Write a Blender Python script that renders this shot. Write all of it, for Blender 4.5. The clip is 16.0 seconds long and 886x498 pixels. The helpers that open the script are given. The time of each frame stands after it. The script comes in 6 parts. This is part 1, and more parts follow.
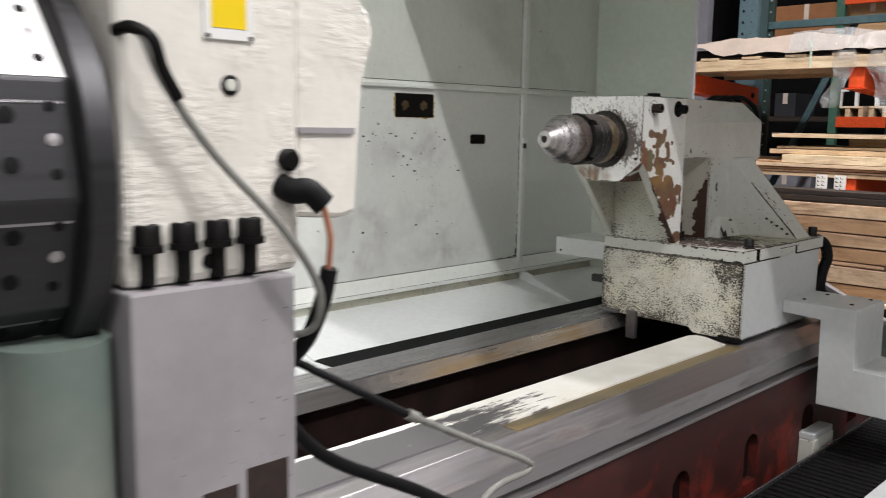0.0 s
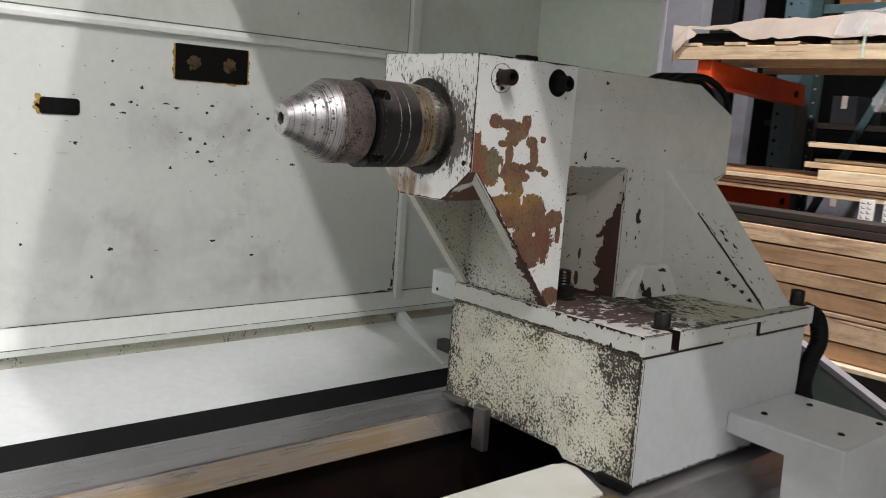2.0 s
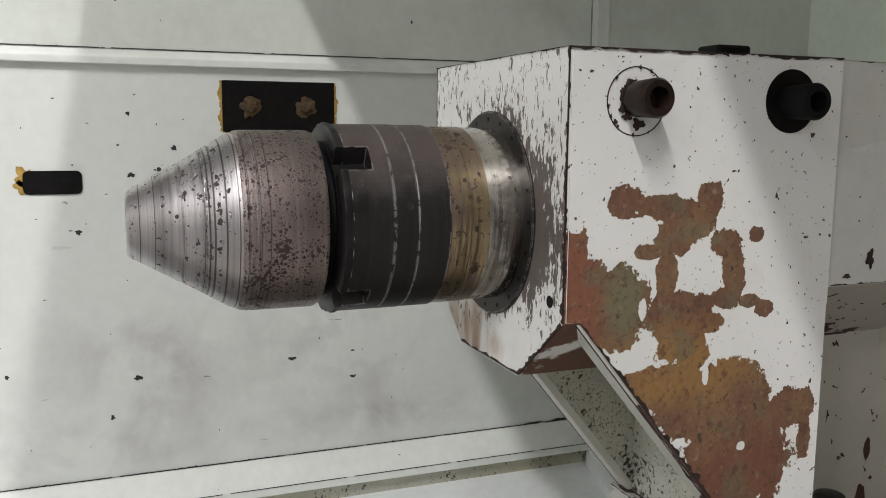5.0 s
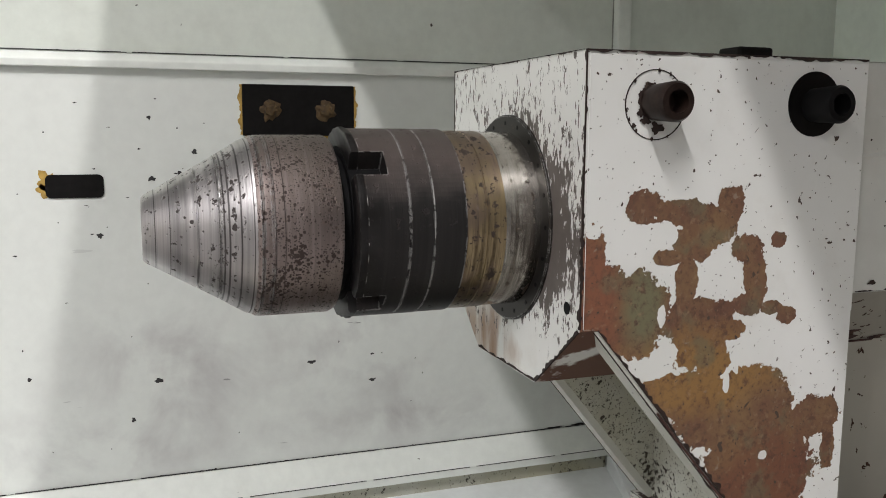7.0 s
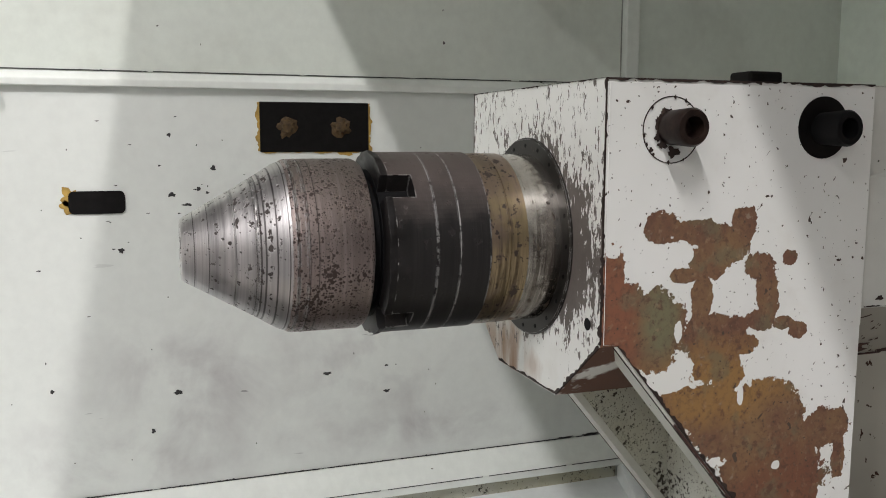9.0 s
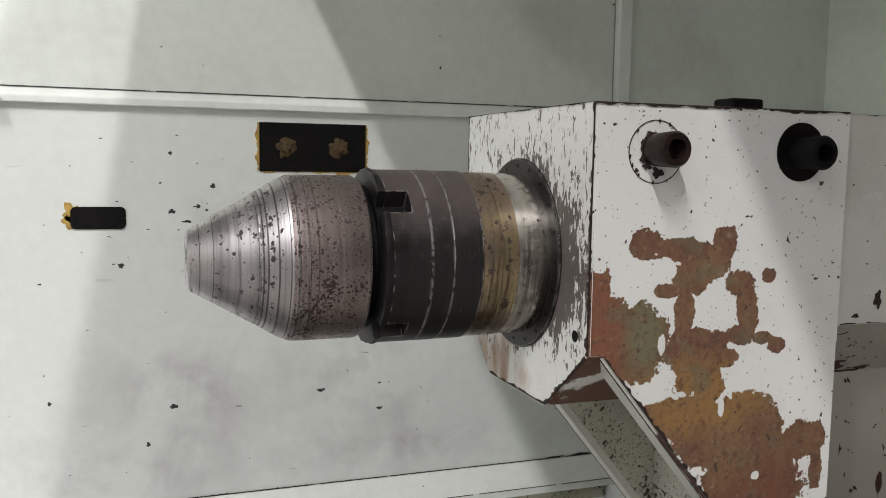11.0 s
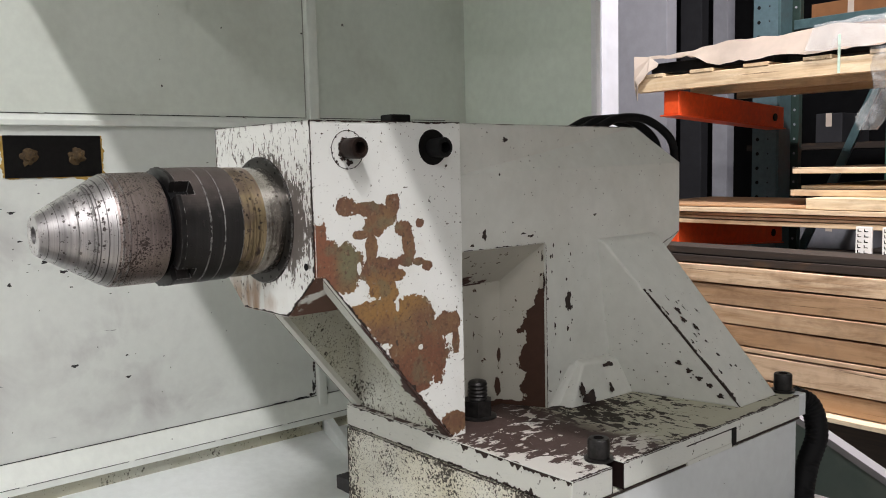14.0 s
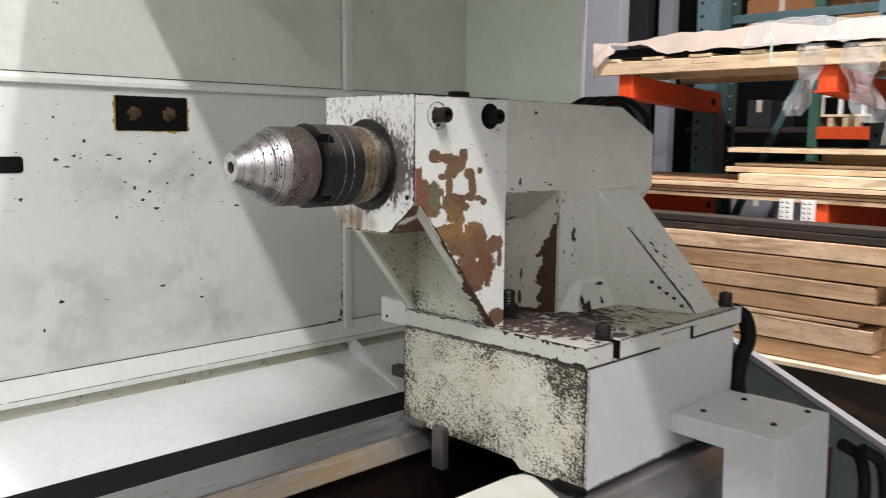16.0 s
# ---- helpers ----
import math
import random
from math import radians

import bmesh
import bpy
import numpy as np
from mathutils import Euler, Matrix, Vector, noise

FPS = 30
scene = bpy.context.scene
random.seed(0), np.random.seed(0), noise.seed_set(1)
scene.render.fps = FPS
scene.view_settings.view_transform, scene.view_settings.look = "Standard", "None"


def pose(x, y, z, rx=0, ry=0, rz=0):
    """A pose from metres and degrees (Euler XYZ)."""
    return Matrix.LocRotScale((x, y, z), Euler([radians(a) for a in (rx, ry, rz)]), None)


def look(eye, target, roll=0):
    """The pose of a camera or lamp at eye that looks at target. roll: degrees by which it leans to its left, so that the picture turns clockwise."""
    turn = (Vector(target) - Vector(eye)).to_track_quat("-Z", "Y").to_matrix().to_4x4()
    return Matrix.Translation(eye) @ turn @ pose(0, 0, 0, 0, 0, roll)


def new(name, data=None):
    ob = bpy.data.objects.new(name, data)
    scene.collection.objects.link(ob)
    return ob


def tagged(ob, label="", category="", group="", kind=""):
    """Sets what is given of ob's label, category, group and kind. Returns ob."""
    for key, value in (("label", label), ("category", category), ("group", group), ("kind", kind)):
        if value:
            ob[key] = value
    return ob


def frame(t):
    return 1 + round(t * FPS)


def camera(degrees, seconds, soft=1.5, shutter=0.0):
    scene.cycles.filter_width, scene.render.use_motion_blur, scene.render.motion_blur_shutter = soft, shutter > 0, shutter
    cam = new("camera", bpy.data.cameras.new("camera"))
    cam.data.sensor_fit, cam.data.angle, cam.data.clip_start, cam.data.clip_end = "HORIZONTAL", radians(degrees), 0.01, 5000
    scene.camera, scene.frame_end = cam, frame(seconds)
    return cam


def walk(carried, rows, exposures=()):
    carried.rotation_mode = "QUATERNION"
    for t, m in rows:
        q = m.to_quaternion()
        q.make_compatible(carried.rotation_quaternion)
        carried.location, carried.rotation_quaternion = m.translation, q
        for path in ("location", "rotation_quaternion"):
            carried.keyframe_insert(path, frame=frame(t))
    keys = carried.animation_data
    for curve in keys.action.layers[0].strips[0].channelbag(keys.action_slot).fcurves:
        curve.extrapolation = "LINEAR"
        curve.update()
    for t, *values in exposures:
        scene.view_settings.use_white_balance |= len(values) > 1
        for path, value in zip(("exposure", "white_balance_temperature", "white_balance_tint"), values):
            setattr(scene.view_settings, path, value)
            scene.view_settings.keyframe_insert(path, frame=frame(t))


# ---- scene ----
cam = camera(54.4, 16.0, soft=0.95, shutter=0.35)
PATH = [
    (0, (0.03, 0.089, 1.438), (-1.366, 1.493, 1.153), 0.9),
    (0.2, (0.004, 0.232, 1.44), (-1.368, 1.658, 1.146), 0.65),
    (0.3, (-0.009, 0.304, 1.442), (-1.367, 1.742, 1.145), 0.77),
    (0.5, (-0.035, 0.447, 1.444), (-1.377, 1.901, 1.152), 1.1),
    (1, (-0.147, 0.836, 1.426), (-1.48, 2.298, 1.131), 1.8),
    (1.5, (-0.26, 1.205, 1.435), (-1.64, 2.621, 1.138), 2.8),
    (2, (-0.334, 1.592, 1.426), (-1.835, 2.878, 1.116), 4.1),
    (2.5, (-0.505, 1.854, 1.408), (-2.068, 3.057, 1.08), 5.1),
    (3, (-0.692, 2.039, 1.44), (-2.303, 3.176, 1.106), 4.4),
    (3.5, (-0.846, 2.214, 1.477), (-2.557, 3.194, 1.141), 3.4),
    (4, (-0.94, 2.348, 1.477), (-2.756, 3.137, 1.19), 1.9),
    (4.5, (-0.997, 2.412, 1.481), (-2.837, 3.145, 1.204), 0.9),
    (7, (-1.007, 2.428, 1.485), (-2.873, 3.092, 1.21), 0.3),
    (7.5, (-1.006, 2.42, 1.485), (-2.873, 3.089, 1.222), 0.3),
    (8, (-1.004, 2.413, 1.491), (-2.873, 3.076, 1.227), 0.3),
    (8.5, (-0.993, 2.405, 1.499), (-2.864, 3.064, 1.239), 0.1),
    (11, (-0.947, 2.384, 1.493), (-2.82, 3.057, 1.295), 0.9),
    (11.5, (-0.926, 2.397, 1.488), (-2.758, 3.174, 1.288), 1.1),
    (12, (-0.876, 2.374, 1.489), (-2.625, 3.32, 1.271), 1.2),
    (12.5, (-0.792, 2.283, 1.485), (-2.385, 3.473, 1.272), 1.4),
    (13, (-0.695, 2.187, 1.489), (-2.214, 3.472, 1.285), -0.1),
    (13.5, (-0.602, 2.106, 1.483), (-2.114, 3.4, 1.284), -1.4),
    (14, (-0.53, 2.092, 1.482), (-2.051, 3.376, 1.285), -1.3),
    (14.5, (-0.475, 2.077, 1.48), (-2.016, 3.335, 1.279), -1.0),
    (15, (-0.444, 1.973, 1.469), (-2.029, 3.173, 1.251), -0.0),
    (15.5, (-0.401, 1.741, 1.451), (-1.933, 3.003, 1.201), 1.2),
    (16, (-0.275, 1.512, 1.461), (-1.687, 2.904, 1.203), 0.6),
]
EXPOSURES = [(0.0, -0.63), (1.5, -0.66), (3.0, -0.68), (4.0, -0.58), (8.0, -0.56), (11.0, -0.55), (12.0, -0.62), (13.0, -0.42), (14.0, -0.30), (16.0, -0.26)]
walk(cam, [(t, look(eye, target, roll)) for t, eye, target, roll in PATH], EXPOSURES)

# ---- light ----
world = bpy.data.worlds.new("world")
scene.world = world
world.use_nodes = True
world.node_tree.nodes["Background"].inputs[0].default_value = (0.80, 0.86, 0.84, 1)
world.node_tree.nodes["Background"].inputs[1].default_value = 0.05


def bay_or_fill_lamp(x, y, z, watts, size=0.42):
    data = bpy.data.lights.new("bay_or_fill_lamp", "AREA")
    data.shape, data.size, data.energy, data.color = "DISK", size, watts, (1.0, 0.965, 0.975)
    ob = new("bay_or_fill_lamp", data)
    ob.matrix_world = pose(x, y, z)
    return ob


LAMP_Z = 6.0
# First lamp is inferred from a shadow edge; the others are unseen, added fill.
LAMPS = [(2.3, 3.32, 425, 0.16), (-1.75, 4.62, 680, 0.42), (2.3, -2.6, 185, 0.42), (-3.0, 8.7, 50, 0.42),
         (7.5, -5.0, 150, 1.2), (7.5, -1.0, 150, 1.2), (7.5, 3.0, 150, 1.2), (10.5, -3.0, 150, 1.2), (-2.2, -9.5, 200, 1.2), (5.0, -9.5, 200, 1.2)]
for ly, lw in ((0.745, 198), (0.805, 198)):
    tube_lamp = bay_or_fill_lamp(1.5, ly, LAMP_Z, lw)
    tube_lamp.data.shape, tube_lamp.data.size, tube_lamp.data.size_y = "RECTANGLE", 2.4, 0.05
for lx, ly, lw, ls in LAMPS:
    bay_or_fill_lamp(lx, ly, LAMP_Z, lw, ls)

# ---- materials ----


class Nodes:
    """A short hand for a node material."""

    def __init__(self, name):
        self.mat = bpy.data.materials.new(name)
        self.mat.use_nodes = True
        self.tree = self.mat.node_tree
        self.bsdf = self.tree.nodes["Principled BSDF"]
        self.pos = self.add("ShaderNodeNewGeometry").outputs["Position"]

    def add(self, kind):
        return self.tree.nodes.new(kind)

    def link(self, a, b):
        if isinstance(a, (int, float)):
            b.default_value = a
        elif isinstance(a, tuple):
            b.default_value = (*a, 1) if len(a) == 3 and len(b.default_value) == 4 else a
        else:
            self.tree.links.new(a, b)

    def noise(self, scale, detail=4, rough=0.55, stretch=None, distort=0.0, vec=None):
        n = self.add("ShaderNodeTexNoise")
        v = vec or self.pos
        if stretch:
            v = self.vmath("MULTIPLY", v, stretch)
        self.link(v, n.inputs["Vector"])
        n.inputs["Scale"].default_value, n.inputs["Detail"].default_value = scale, detail
        n.inputs["Roughness"].default_value, n.inputs["Distortion"].default_value = rough, distort
        return n.outputs["Fac"]

    def voronoi(self, scale, feature="F1", stretch=None):
        n = self.add("ShaderNodeTexVoronoi")
        n.feature = feature
        self.link(self.vmath("MULTIPLY", self.pos, stretch) if stretch else self.pos, n.inputs["Vector"])
        n.inputs["Scale"].default_value = scale
        return n.outputs["Distance"]

    def vmath(self, op, a, b):
        n = self.add("ShaderNodeVectorMath")
        n.operation = op
        self.link(a, n.inputs[0])
        self.link(b, n.inputs[1])
        return n.outputs["Value"] if op in ("LENGTH", "DISTANCE", "DOT_PRODUCT") else n.outputs["Vector"]

    def math(self, op, a, b=0.0, clamp=False):
        n = self.add("ShaderNodeMath")
        n.operation, n.use_clamp = op, clamp
        self.link(a, n.inputs[0])
        self.link(b, n.inputs[1])
        return n.outputs[0]

    def step(self, v, lo, hi):
        """0 below lo, 1 above hi."""
        n = self.add("ShaderNodeMapRange")
        n.clamp = True
        self.link(v, n.inputs[0])
        n.inputs[1].default_value, n.inputs[2].default_value = lo, hi
        return n.outputs[0]

    def mix(self, f, a, b):
        n = self.add("ShaderNodeMix")
        n.data_type = "RGBA"
        self.link(f, n.inputs[0])
        self.link(a, n.inputs[6])
        self.link(b, n.inputs[7])
        return n.outputs[2]

    def axis(self, k):
        n = self.add("ShaderNodeSeparateXYZ")
        self.link(self.pos, n.inputs[0])
        return n.outputs[k]

    def normal_axis(self, k):
        n = self.add("ShaderNodeSeparateXYZ")
        self.link(self.add("ShaderNodeNewGeometry").outputs["True Normal"], n.inputs[0])
        return n.outputs[k]

    def edges(self, radius=0.008, lo=0.01, hi=0.09):
        """1 close to the sharp outer and inner edges."""
        bev = self.add("ShaderNodeBevel")
        bev.samples = 6
        bev.inputs["Radius"].default_value = radius
        flat = self.add("ShaderNodeNewGeometry").outputs["Normal"]
        return self.step(self.math("SUBTRACT", 1.0, self.vmath("DOT_PRODUCT", bev.outputs[0], flat)), lo, hi)

    def worn_edges(self, radius=0.008, amount=0.55, scale=60.0):
        """Edges rubbed bare in broken lengths."""
        gap = self.math("MULTIPLY", self.math("SUBTRACT", self.noise(scale, 4, 0.6), 0.5), 2.2)
        return self.step(self.math("ADD", self.edges(radius), gap), 1.0 - amount * 0.7, 1.06 - amount * 0.7)

    def random(self):
        return self.add("ShaderNodeObjectInfo").outputs["Random"]

    def bump(self, h, strength=0.3, distance=0.002):
        n = self.add("ShaderNodeBump")
        n.inputs["Strength"].default_value, n.inputs["Distance"].default_value = strength, distance
        self.link(h, n.inputs["Height"])
        self.link(n.outputs[0], self.bsdf.inputs["Normal"])

    def out(self, color, rough=0.5, metal=0.0, **more):
        self.link(color, self.bsdf.inputs["Base Color"])
        self.link(rough, self.bsdf.inputs["Roughness"])
        self.link(metal, self.bsdf.inputs["Metallic"])
        for k, v in more.items():
            self.link(v, self.bsdf.inputs[k.replace("_", " ")])
        return self.mat


def enamel(name, base, dirt=0.35, chips=0.70, chip_scale=60.0, rough=0.42, grime=(0.30, 0.29, 0.24), lumps=0.12, wear=0.0, specks=0.0, relief=0.002, lump_scale=26, comb=None):
    """Machine enamel: soft cloudy dirt, sparse dark chips, a slightly wavy surface."""
    n = Nodes(name)
    big = n.noise(3.2, 5, 0.6)
    fine = n.noise(38, 4, 0.6)
    tint = n.mix(n.step(fine, 0.35, 0.7), base, tuple(c * 0.93 for c in base))
    cloud = n.math("MULTIPLY", n.step(big, 0.48, 0.75), dirt)
    tint = n.mix(cloud, tint, grime)
    chip = n.step(n.noise(chip_scale, 3, 0.5, distort=0.4), chips, chips + 0.012)
    if specks:
        chip = n.math("MAXIMUM", chip, n.step(n.noise(150, 2, 0.5), specks, specks + 0.02))
    if wear:
        chip = n.math("MAXIMUM", chip, n.worn_edges(0.008, wear))
    col = n.mix(chip, tint, (0.045, 0.035, 0.03))
    rough_skin = n.noise(lump_scale, 3, 0.5, stretch=comb)
    if relief > 0.003:
        rough_skin = n.math("MULTIPLY", rough_skin, n.math("ADD", 0.12, n.step(n.noise(7, 3, 0.5), 0.46, 0.60)))
    n.bump(n.math("ADD", n.math("MULTIPLY", rough_skin, lumps * 6), n.math("MULTIPLY", chip, -0.6)), 0.35, relief)
    return n.out(col, n.math("ADD", n.math("MULTIPLY", fine, 0.16), rough - 0.08))


def steel(name, base, rough=0.3, streak=(34, 0.7, 34), stain=(0.22, 0.13, 0.06), stain_lo=0.58, metal=0.9):
    n = Nodes(name)
    lines = n.noise(3.0, 5, 0.6, stretch=streak)
    big = n.noise(2.2, 5, 0.6, stretch=(7.0, 1.0, 7.0))
    col = n.mix(n.step(lines, 0.3, 0.75), tuple(c * 0.84 for c in base), base)
    st = n.step(big, stain_lo, stain_lo + 0.2)
    col = n.mix(n.math("MULTIPLY", st, 0.75), col, stain)
    n.bump(lines, 0.05, 0.001)
    return n.out(col, n.math("ADD", n.math("MULTIPLY", lines, 0.25), rough), n.math("SUBTRACT", metal, n.math("MULTIPLY", st, 0.5)))


def plain(name, base, rough=0.6, metal=0.0, scale=40.0, vary=0.25, bump=0.2, gloss=0.5):
    n = Nodes(name)
    f = n.noise(scale, 5, 0.6)
    g = n.noise(scale * 0.12, 3, 0.5)
    col = n.mix(n.step(f, 0.3, 0.7), tuple(c * (1 - vary) for c in base), tuple(min(1, c * (1 + vary * 0.5)) for c in base))
    col = n.mix(n.math("MULTIPLY", n.step(g, 0.4, 0.7), 0.4), col, tuple(c * (1 - vary) for c in base))
    n.bump(f, bump, 0.001)
    return n.out(col, n.math("ADD", n.math("MULTIPLY", f, 0.2), rough - 0.1), metal, Specular_IOR_Level=gloss)


def wood(name, light, dark, axis=0, scale=1.0, vary=1.0):
    """Sawn softwood with grain along one axis, every piece a little different."""
    n = Nodes(name)
    r = n.random()
    st = [26.0, 26.0, 26.0]
    st[axis] = 1.3
    off = n.add("ShaderNodeCombineXYZ")
    for k in range(3):
        n.link(n.math("MULTIPLY", r, 17.0 + 5 * k), off.inputs[k])
    vec = n.vmath("ADD", n.vmath("MULTIPLY", n.pos, tuple(s * scale for s in st)), off.outputs[0])
    grain = n.noise(1.6, 6, 0.65, distort=0.8, vec=vec)
    st2 = [9.0, 9.0, 9.0]
    st2[axis] = 3.0
    knots = n.noise(1.0, 2, 0.4, vec=n.vmath("ADD", n.vmath("MULTIPLY", n.pos, tuple(st2)), off.outputs[0]))
    col = n.mix(n.step(grain, 0.32, 0.68), dark, light)
    col = n.mix(n.math("MULTIPLY", n.step(knots, 0.66, 0.74), 0.6), col, (0.10, 0.05, 0.02))
    r2 = n.math("FRACT", n.math("MULTIPLY", r, 7.31))
    col = n.mix(n.math("MULTIPLY", n.step(r, 0.25, 0.8), 0.75 * vary), col, (0.36, 0.19, 0.085))
    col = n.mix(n.math("MULTIPLY", n.step(r2, 0.45, 0.9), 0.6 * vary), col, (0.72, 0.58, 0.44))
    st3 = [60.0, 60.0, 60.0]
    st3[axis] = 0.9
    crack = n.step(n.noise(1.0, 4, 0.6, distort=0.6, vec=n.vmath("ADD", n.vmath("MULTIPLY", n.pos, tuple(st3)), off.outputs[0])), 0.655, 0.68)
    col = n.mix(n.math("MULTIPLY", crack, 0.75), col, (0.06, 0.03, 0.015))
    col = n.mix(n.math("MULTIPLY", n.step(n.noise(9, 5, 0.65), 0.50, 0.72), 0.5 * vary), col, (0.20, 0.11, 0.06))
    st4 = [16.0, 16.0, 16.0]
    st4[axis] = 2.2
    weather = n.noise(1.0, 5, 0.7, distort=0.5, vec=n.vmath("ADD", n.vmath("MULTIPLY", n.pos, tuple(st4)), off.outputs[0]))
    col = n.mix(n.math("MULTIPLY", n.step(weather, 0.50, 0.66), 0.62 * vary), col, (0.17, 0.085, 0.038))
    n.bump(n.math("SUBTRACT", grain, crack), 0.35, 0.002)
    return n.out(col, 0.75)


m_panel = enamel("panel_paint", (0.75, 0.785, 0.735), dirt=0.30, chips=0.755, chip_scale=30, rough=0.38, lumps=0.05)
m_upper = enamel("upper_panel_paint", (0.67, 0.715, 0.65), dirt=0.30, chips=0.755, chip_scale=30, rough=0.38, lumps=0.05)
m_endpanel = enamel("end_panel_paint", (0.80, 0.875, 0.785), dirt=0.1, chips=0.80, rough=0.4, lumps=0.04)
m_tray = enamel("tray_paint", (0.83, 0.86, 0.855), dirt=0.05, chips=0.78, rough=0.35, lumps=0.05)
# Head's white enamel again, darkened for the shade that lies on the body.
m_cast = enamel("shaded_cast_enamel", (0.585, 0.595, 0.55), dirt=0.35, chips=0.735, chip_scale=45, specks=0.725)
m_cover = enamel("cover_enamel", (0.59, 0.615, 0.615), dirt=0.2, chips=0.78, lumps=0.04)
m_carriage = enamel("rough_cast_enamel", (0.72, 0.70, 0.64), dirt=0.45, chips=0.80, lumps=0.42, relief=0.0036, grime=(0.40, 0.34, 0.26), lump_scale=85, comb=(1.0, 0.40, 1.25))
m_apron = enamel("grey_apron_paint", (0.30, 0.285, 0.297), dirt=0.75, grime=(0.17, 0.16, 0.165), chips=0.76, chip_scale=28, lumps=0.04)
m_cream = enamel("cream_plate_enamel", (0.62, 0.63, 0.57), dirt=0.3, chips=0.76, chip_scale=60, specks=0.735)
m_whitesteel = enamel("white_steel_paint", (0.84, 0.84, 0.87), dirt=0.08, chips=0.80, lumps=0.03)
m_green = enamel("grey_green_paint", (0.13, 0.165, 0.145), dirt=0.4, chips=0.80)
m_black = plain("black_oxide", (0.006, 0.0054, 0.0052), 0.5, 0.0, 80, 0.5, 0.3, 0.14)
m_rubber = plain("black_rubber", (0.006, 0.006, 0.0065), 0.6, 0.0, 60, 0.4, 0.2, 0.15)
m_strip = plain("rubber_strip", (0.006, 0.0068, 0.0068), 0.7, 0.0, 30, 0.4, 0.2, 0.12)


def red_iron():
    """Dark red oxide paint on cast iron, with brighter red patches towards the bottom."""
    n = Nodes("red_casting")
    f = n.noise(14, 5, 0.6)
    col = n.mix(n.step(f, 0.3, 0.7), (0.026, 0.006, 0.005), (0.062, 0.012, 0.009))
    low_red = n.math("ADD", n.noise(5, 5, 0.65, distort=0.6), n.math("MULTIPLY", n.math("SUBTRACT", 0.34, n.axis(2)), 0.7))
    col = n.mix(n.math("MULTIPLY", n.step(low_red, 0.54, 0.70), 0.8), col, (0.20, 0.020, 0.010))
    n.bump(f, 0.5, 0.001)
    return n.out(col, n.math("ADD", 0.45, n.math("MULTIPLY", f, 0.3)))


m_red = red_iron()
# Red casting taken to near-black, with the shade between the ways in it.
m_pit = plain("shaded_bed_interior", (0.014, 0.0065, 0.0055), 0.85, 0.0, 9, 0.6, 0.5, 0.15)
m_way = steel("ground_way", (0.40, 0.385, 0.40), 0.15, streak=(7, 0.35, 7), stain=(0.24, 0.18, 0.10), stain_lo=0.58)
m_edge = steel("oily_way_edge", (0.36, 0.31, 0.22), 0.32, stain=(0.26, 0.18, 0.07), stain_lo=0.36)
m_bracket = steel("bracket_steel", (0.20, 0.19, 0.19), 0.35, stain_lo=0.55, stain=(0.06, 0.04, 0.03))
m_waysteel = steel("dark_way_steel", (0.52, 0.50, 0.51), 0.24, stain_lo=0.53, stain=(0.12, 0.08, 0.05))
m_turret = steel("turret_steel", (0.065, 0.065, 0.068), 0.30, stain_lo=0.8)
m_orange = plain("orange_rack_paint", (0.72, 0.085, 0.02), 0.4, 0.0, 30, 0.2)
m_teal = plain("teal_rack_paint", (0.055, 0.10, 0.11), 0.45, 0.0, 30, 0.3)
m_blue = plain("blue_rack_paint", (0.085, 0.135, 0.155), 0.45, 0.0, 30, 0.2)
m_whitepost = plain("white_post_paint", (0.56, 0.56, 0.61), 0.5, 0.0, 12, 0.1)
m_rear = plain("dark_upright_paint", (0.018, 0.036, 0.03), 0.5, 0.0, 30, 0.3)
m_palepost = plain("pale_post_paint", (0.27, 0.27, 0.30), 0.55, 0.0, 12, 0.12)
m_greypost = plain("grey_post_paint", (0.24, 0.24, 0.27), 0.55, 0.0, 12, 0.2)
# Near-black puts the hall's dim, unlit depth into the wall colour.
m_dark = plain("dim_hall_black", (0.008, 0.008, 0.009), 0.85, 0.0, 6, 0.4, 0.2, 0.1)
m_pine = wood("pale_pine", (0.80, 0.69, 0.49), (0.62, 0.47, 0.29), vary=0.6)
m_pine_y = wood("pale_pine_cross", (0.80, 0.69, 0.49), (0.62, 0.47, 0.29), 1, vary=0.6)
m_timber = wood("sawn_timber", (0.70, 0.53, 0.36), (0.46, 0.29, 0.16), vary=1.0)
m_darkwood = wood("dark_stained_wood", (0.034, 0.020, 0.013), (0.010, 0.007, 0.005), 0, 1.0, 0.0)
m_card = plain("cardboard", (0.42, 0.26, 0.13), 0.8, 0.0, 20, 0.15)
m_concrete = plain("concrete_floor", (0.19, 0.185, 0.18), 0.55, 0.0, 6, 0.25)
m_wall = plain("warehouse_wall", (0.58, 0.58, 0.56), 0.8, 0.0, 4, 0.15)
m_whitelabel = plain("white_label", (0.75, 0.75, 0.73), 0.5, 0.0, 20, 0.05)
m_yellow = plain("yellow_label", (0.80, 0.58, 0.01), 0.4, 0.0, 20, 0.05)
m_copper = plain("copper_wire", (0.50, 0.20, 0.11), 0.4, 0.3, 60)
m_rust = plain("dark_rust", (0.026, 0.014, 0.010), 0.75, 0.0, 60, 0.5, 0.4)
m_baredge = plain("red_brown_primer", (0.075, 0.034, 0.026), 0.7, 0.0, 70, 0.5, 0.4)
m_screw = plain("rusty_black_screw", (0.030, 0.018, 0.014), 0.36, 0.35, 50, 0.8, 0.3, 0.4)
m_bolt = plain("oiled_bolt_steel", (0.030, 0.028, 0.027), 0.36, 0.6, 70, 0.6, 0.3, 0.4)
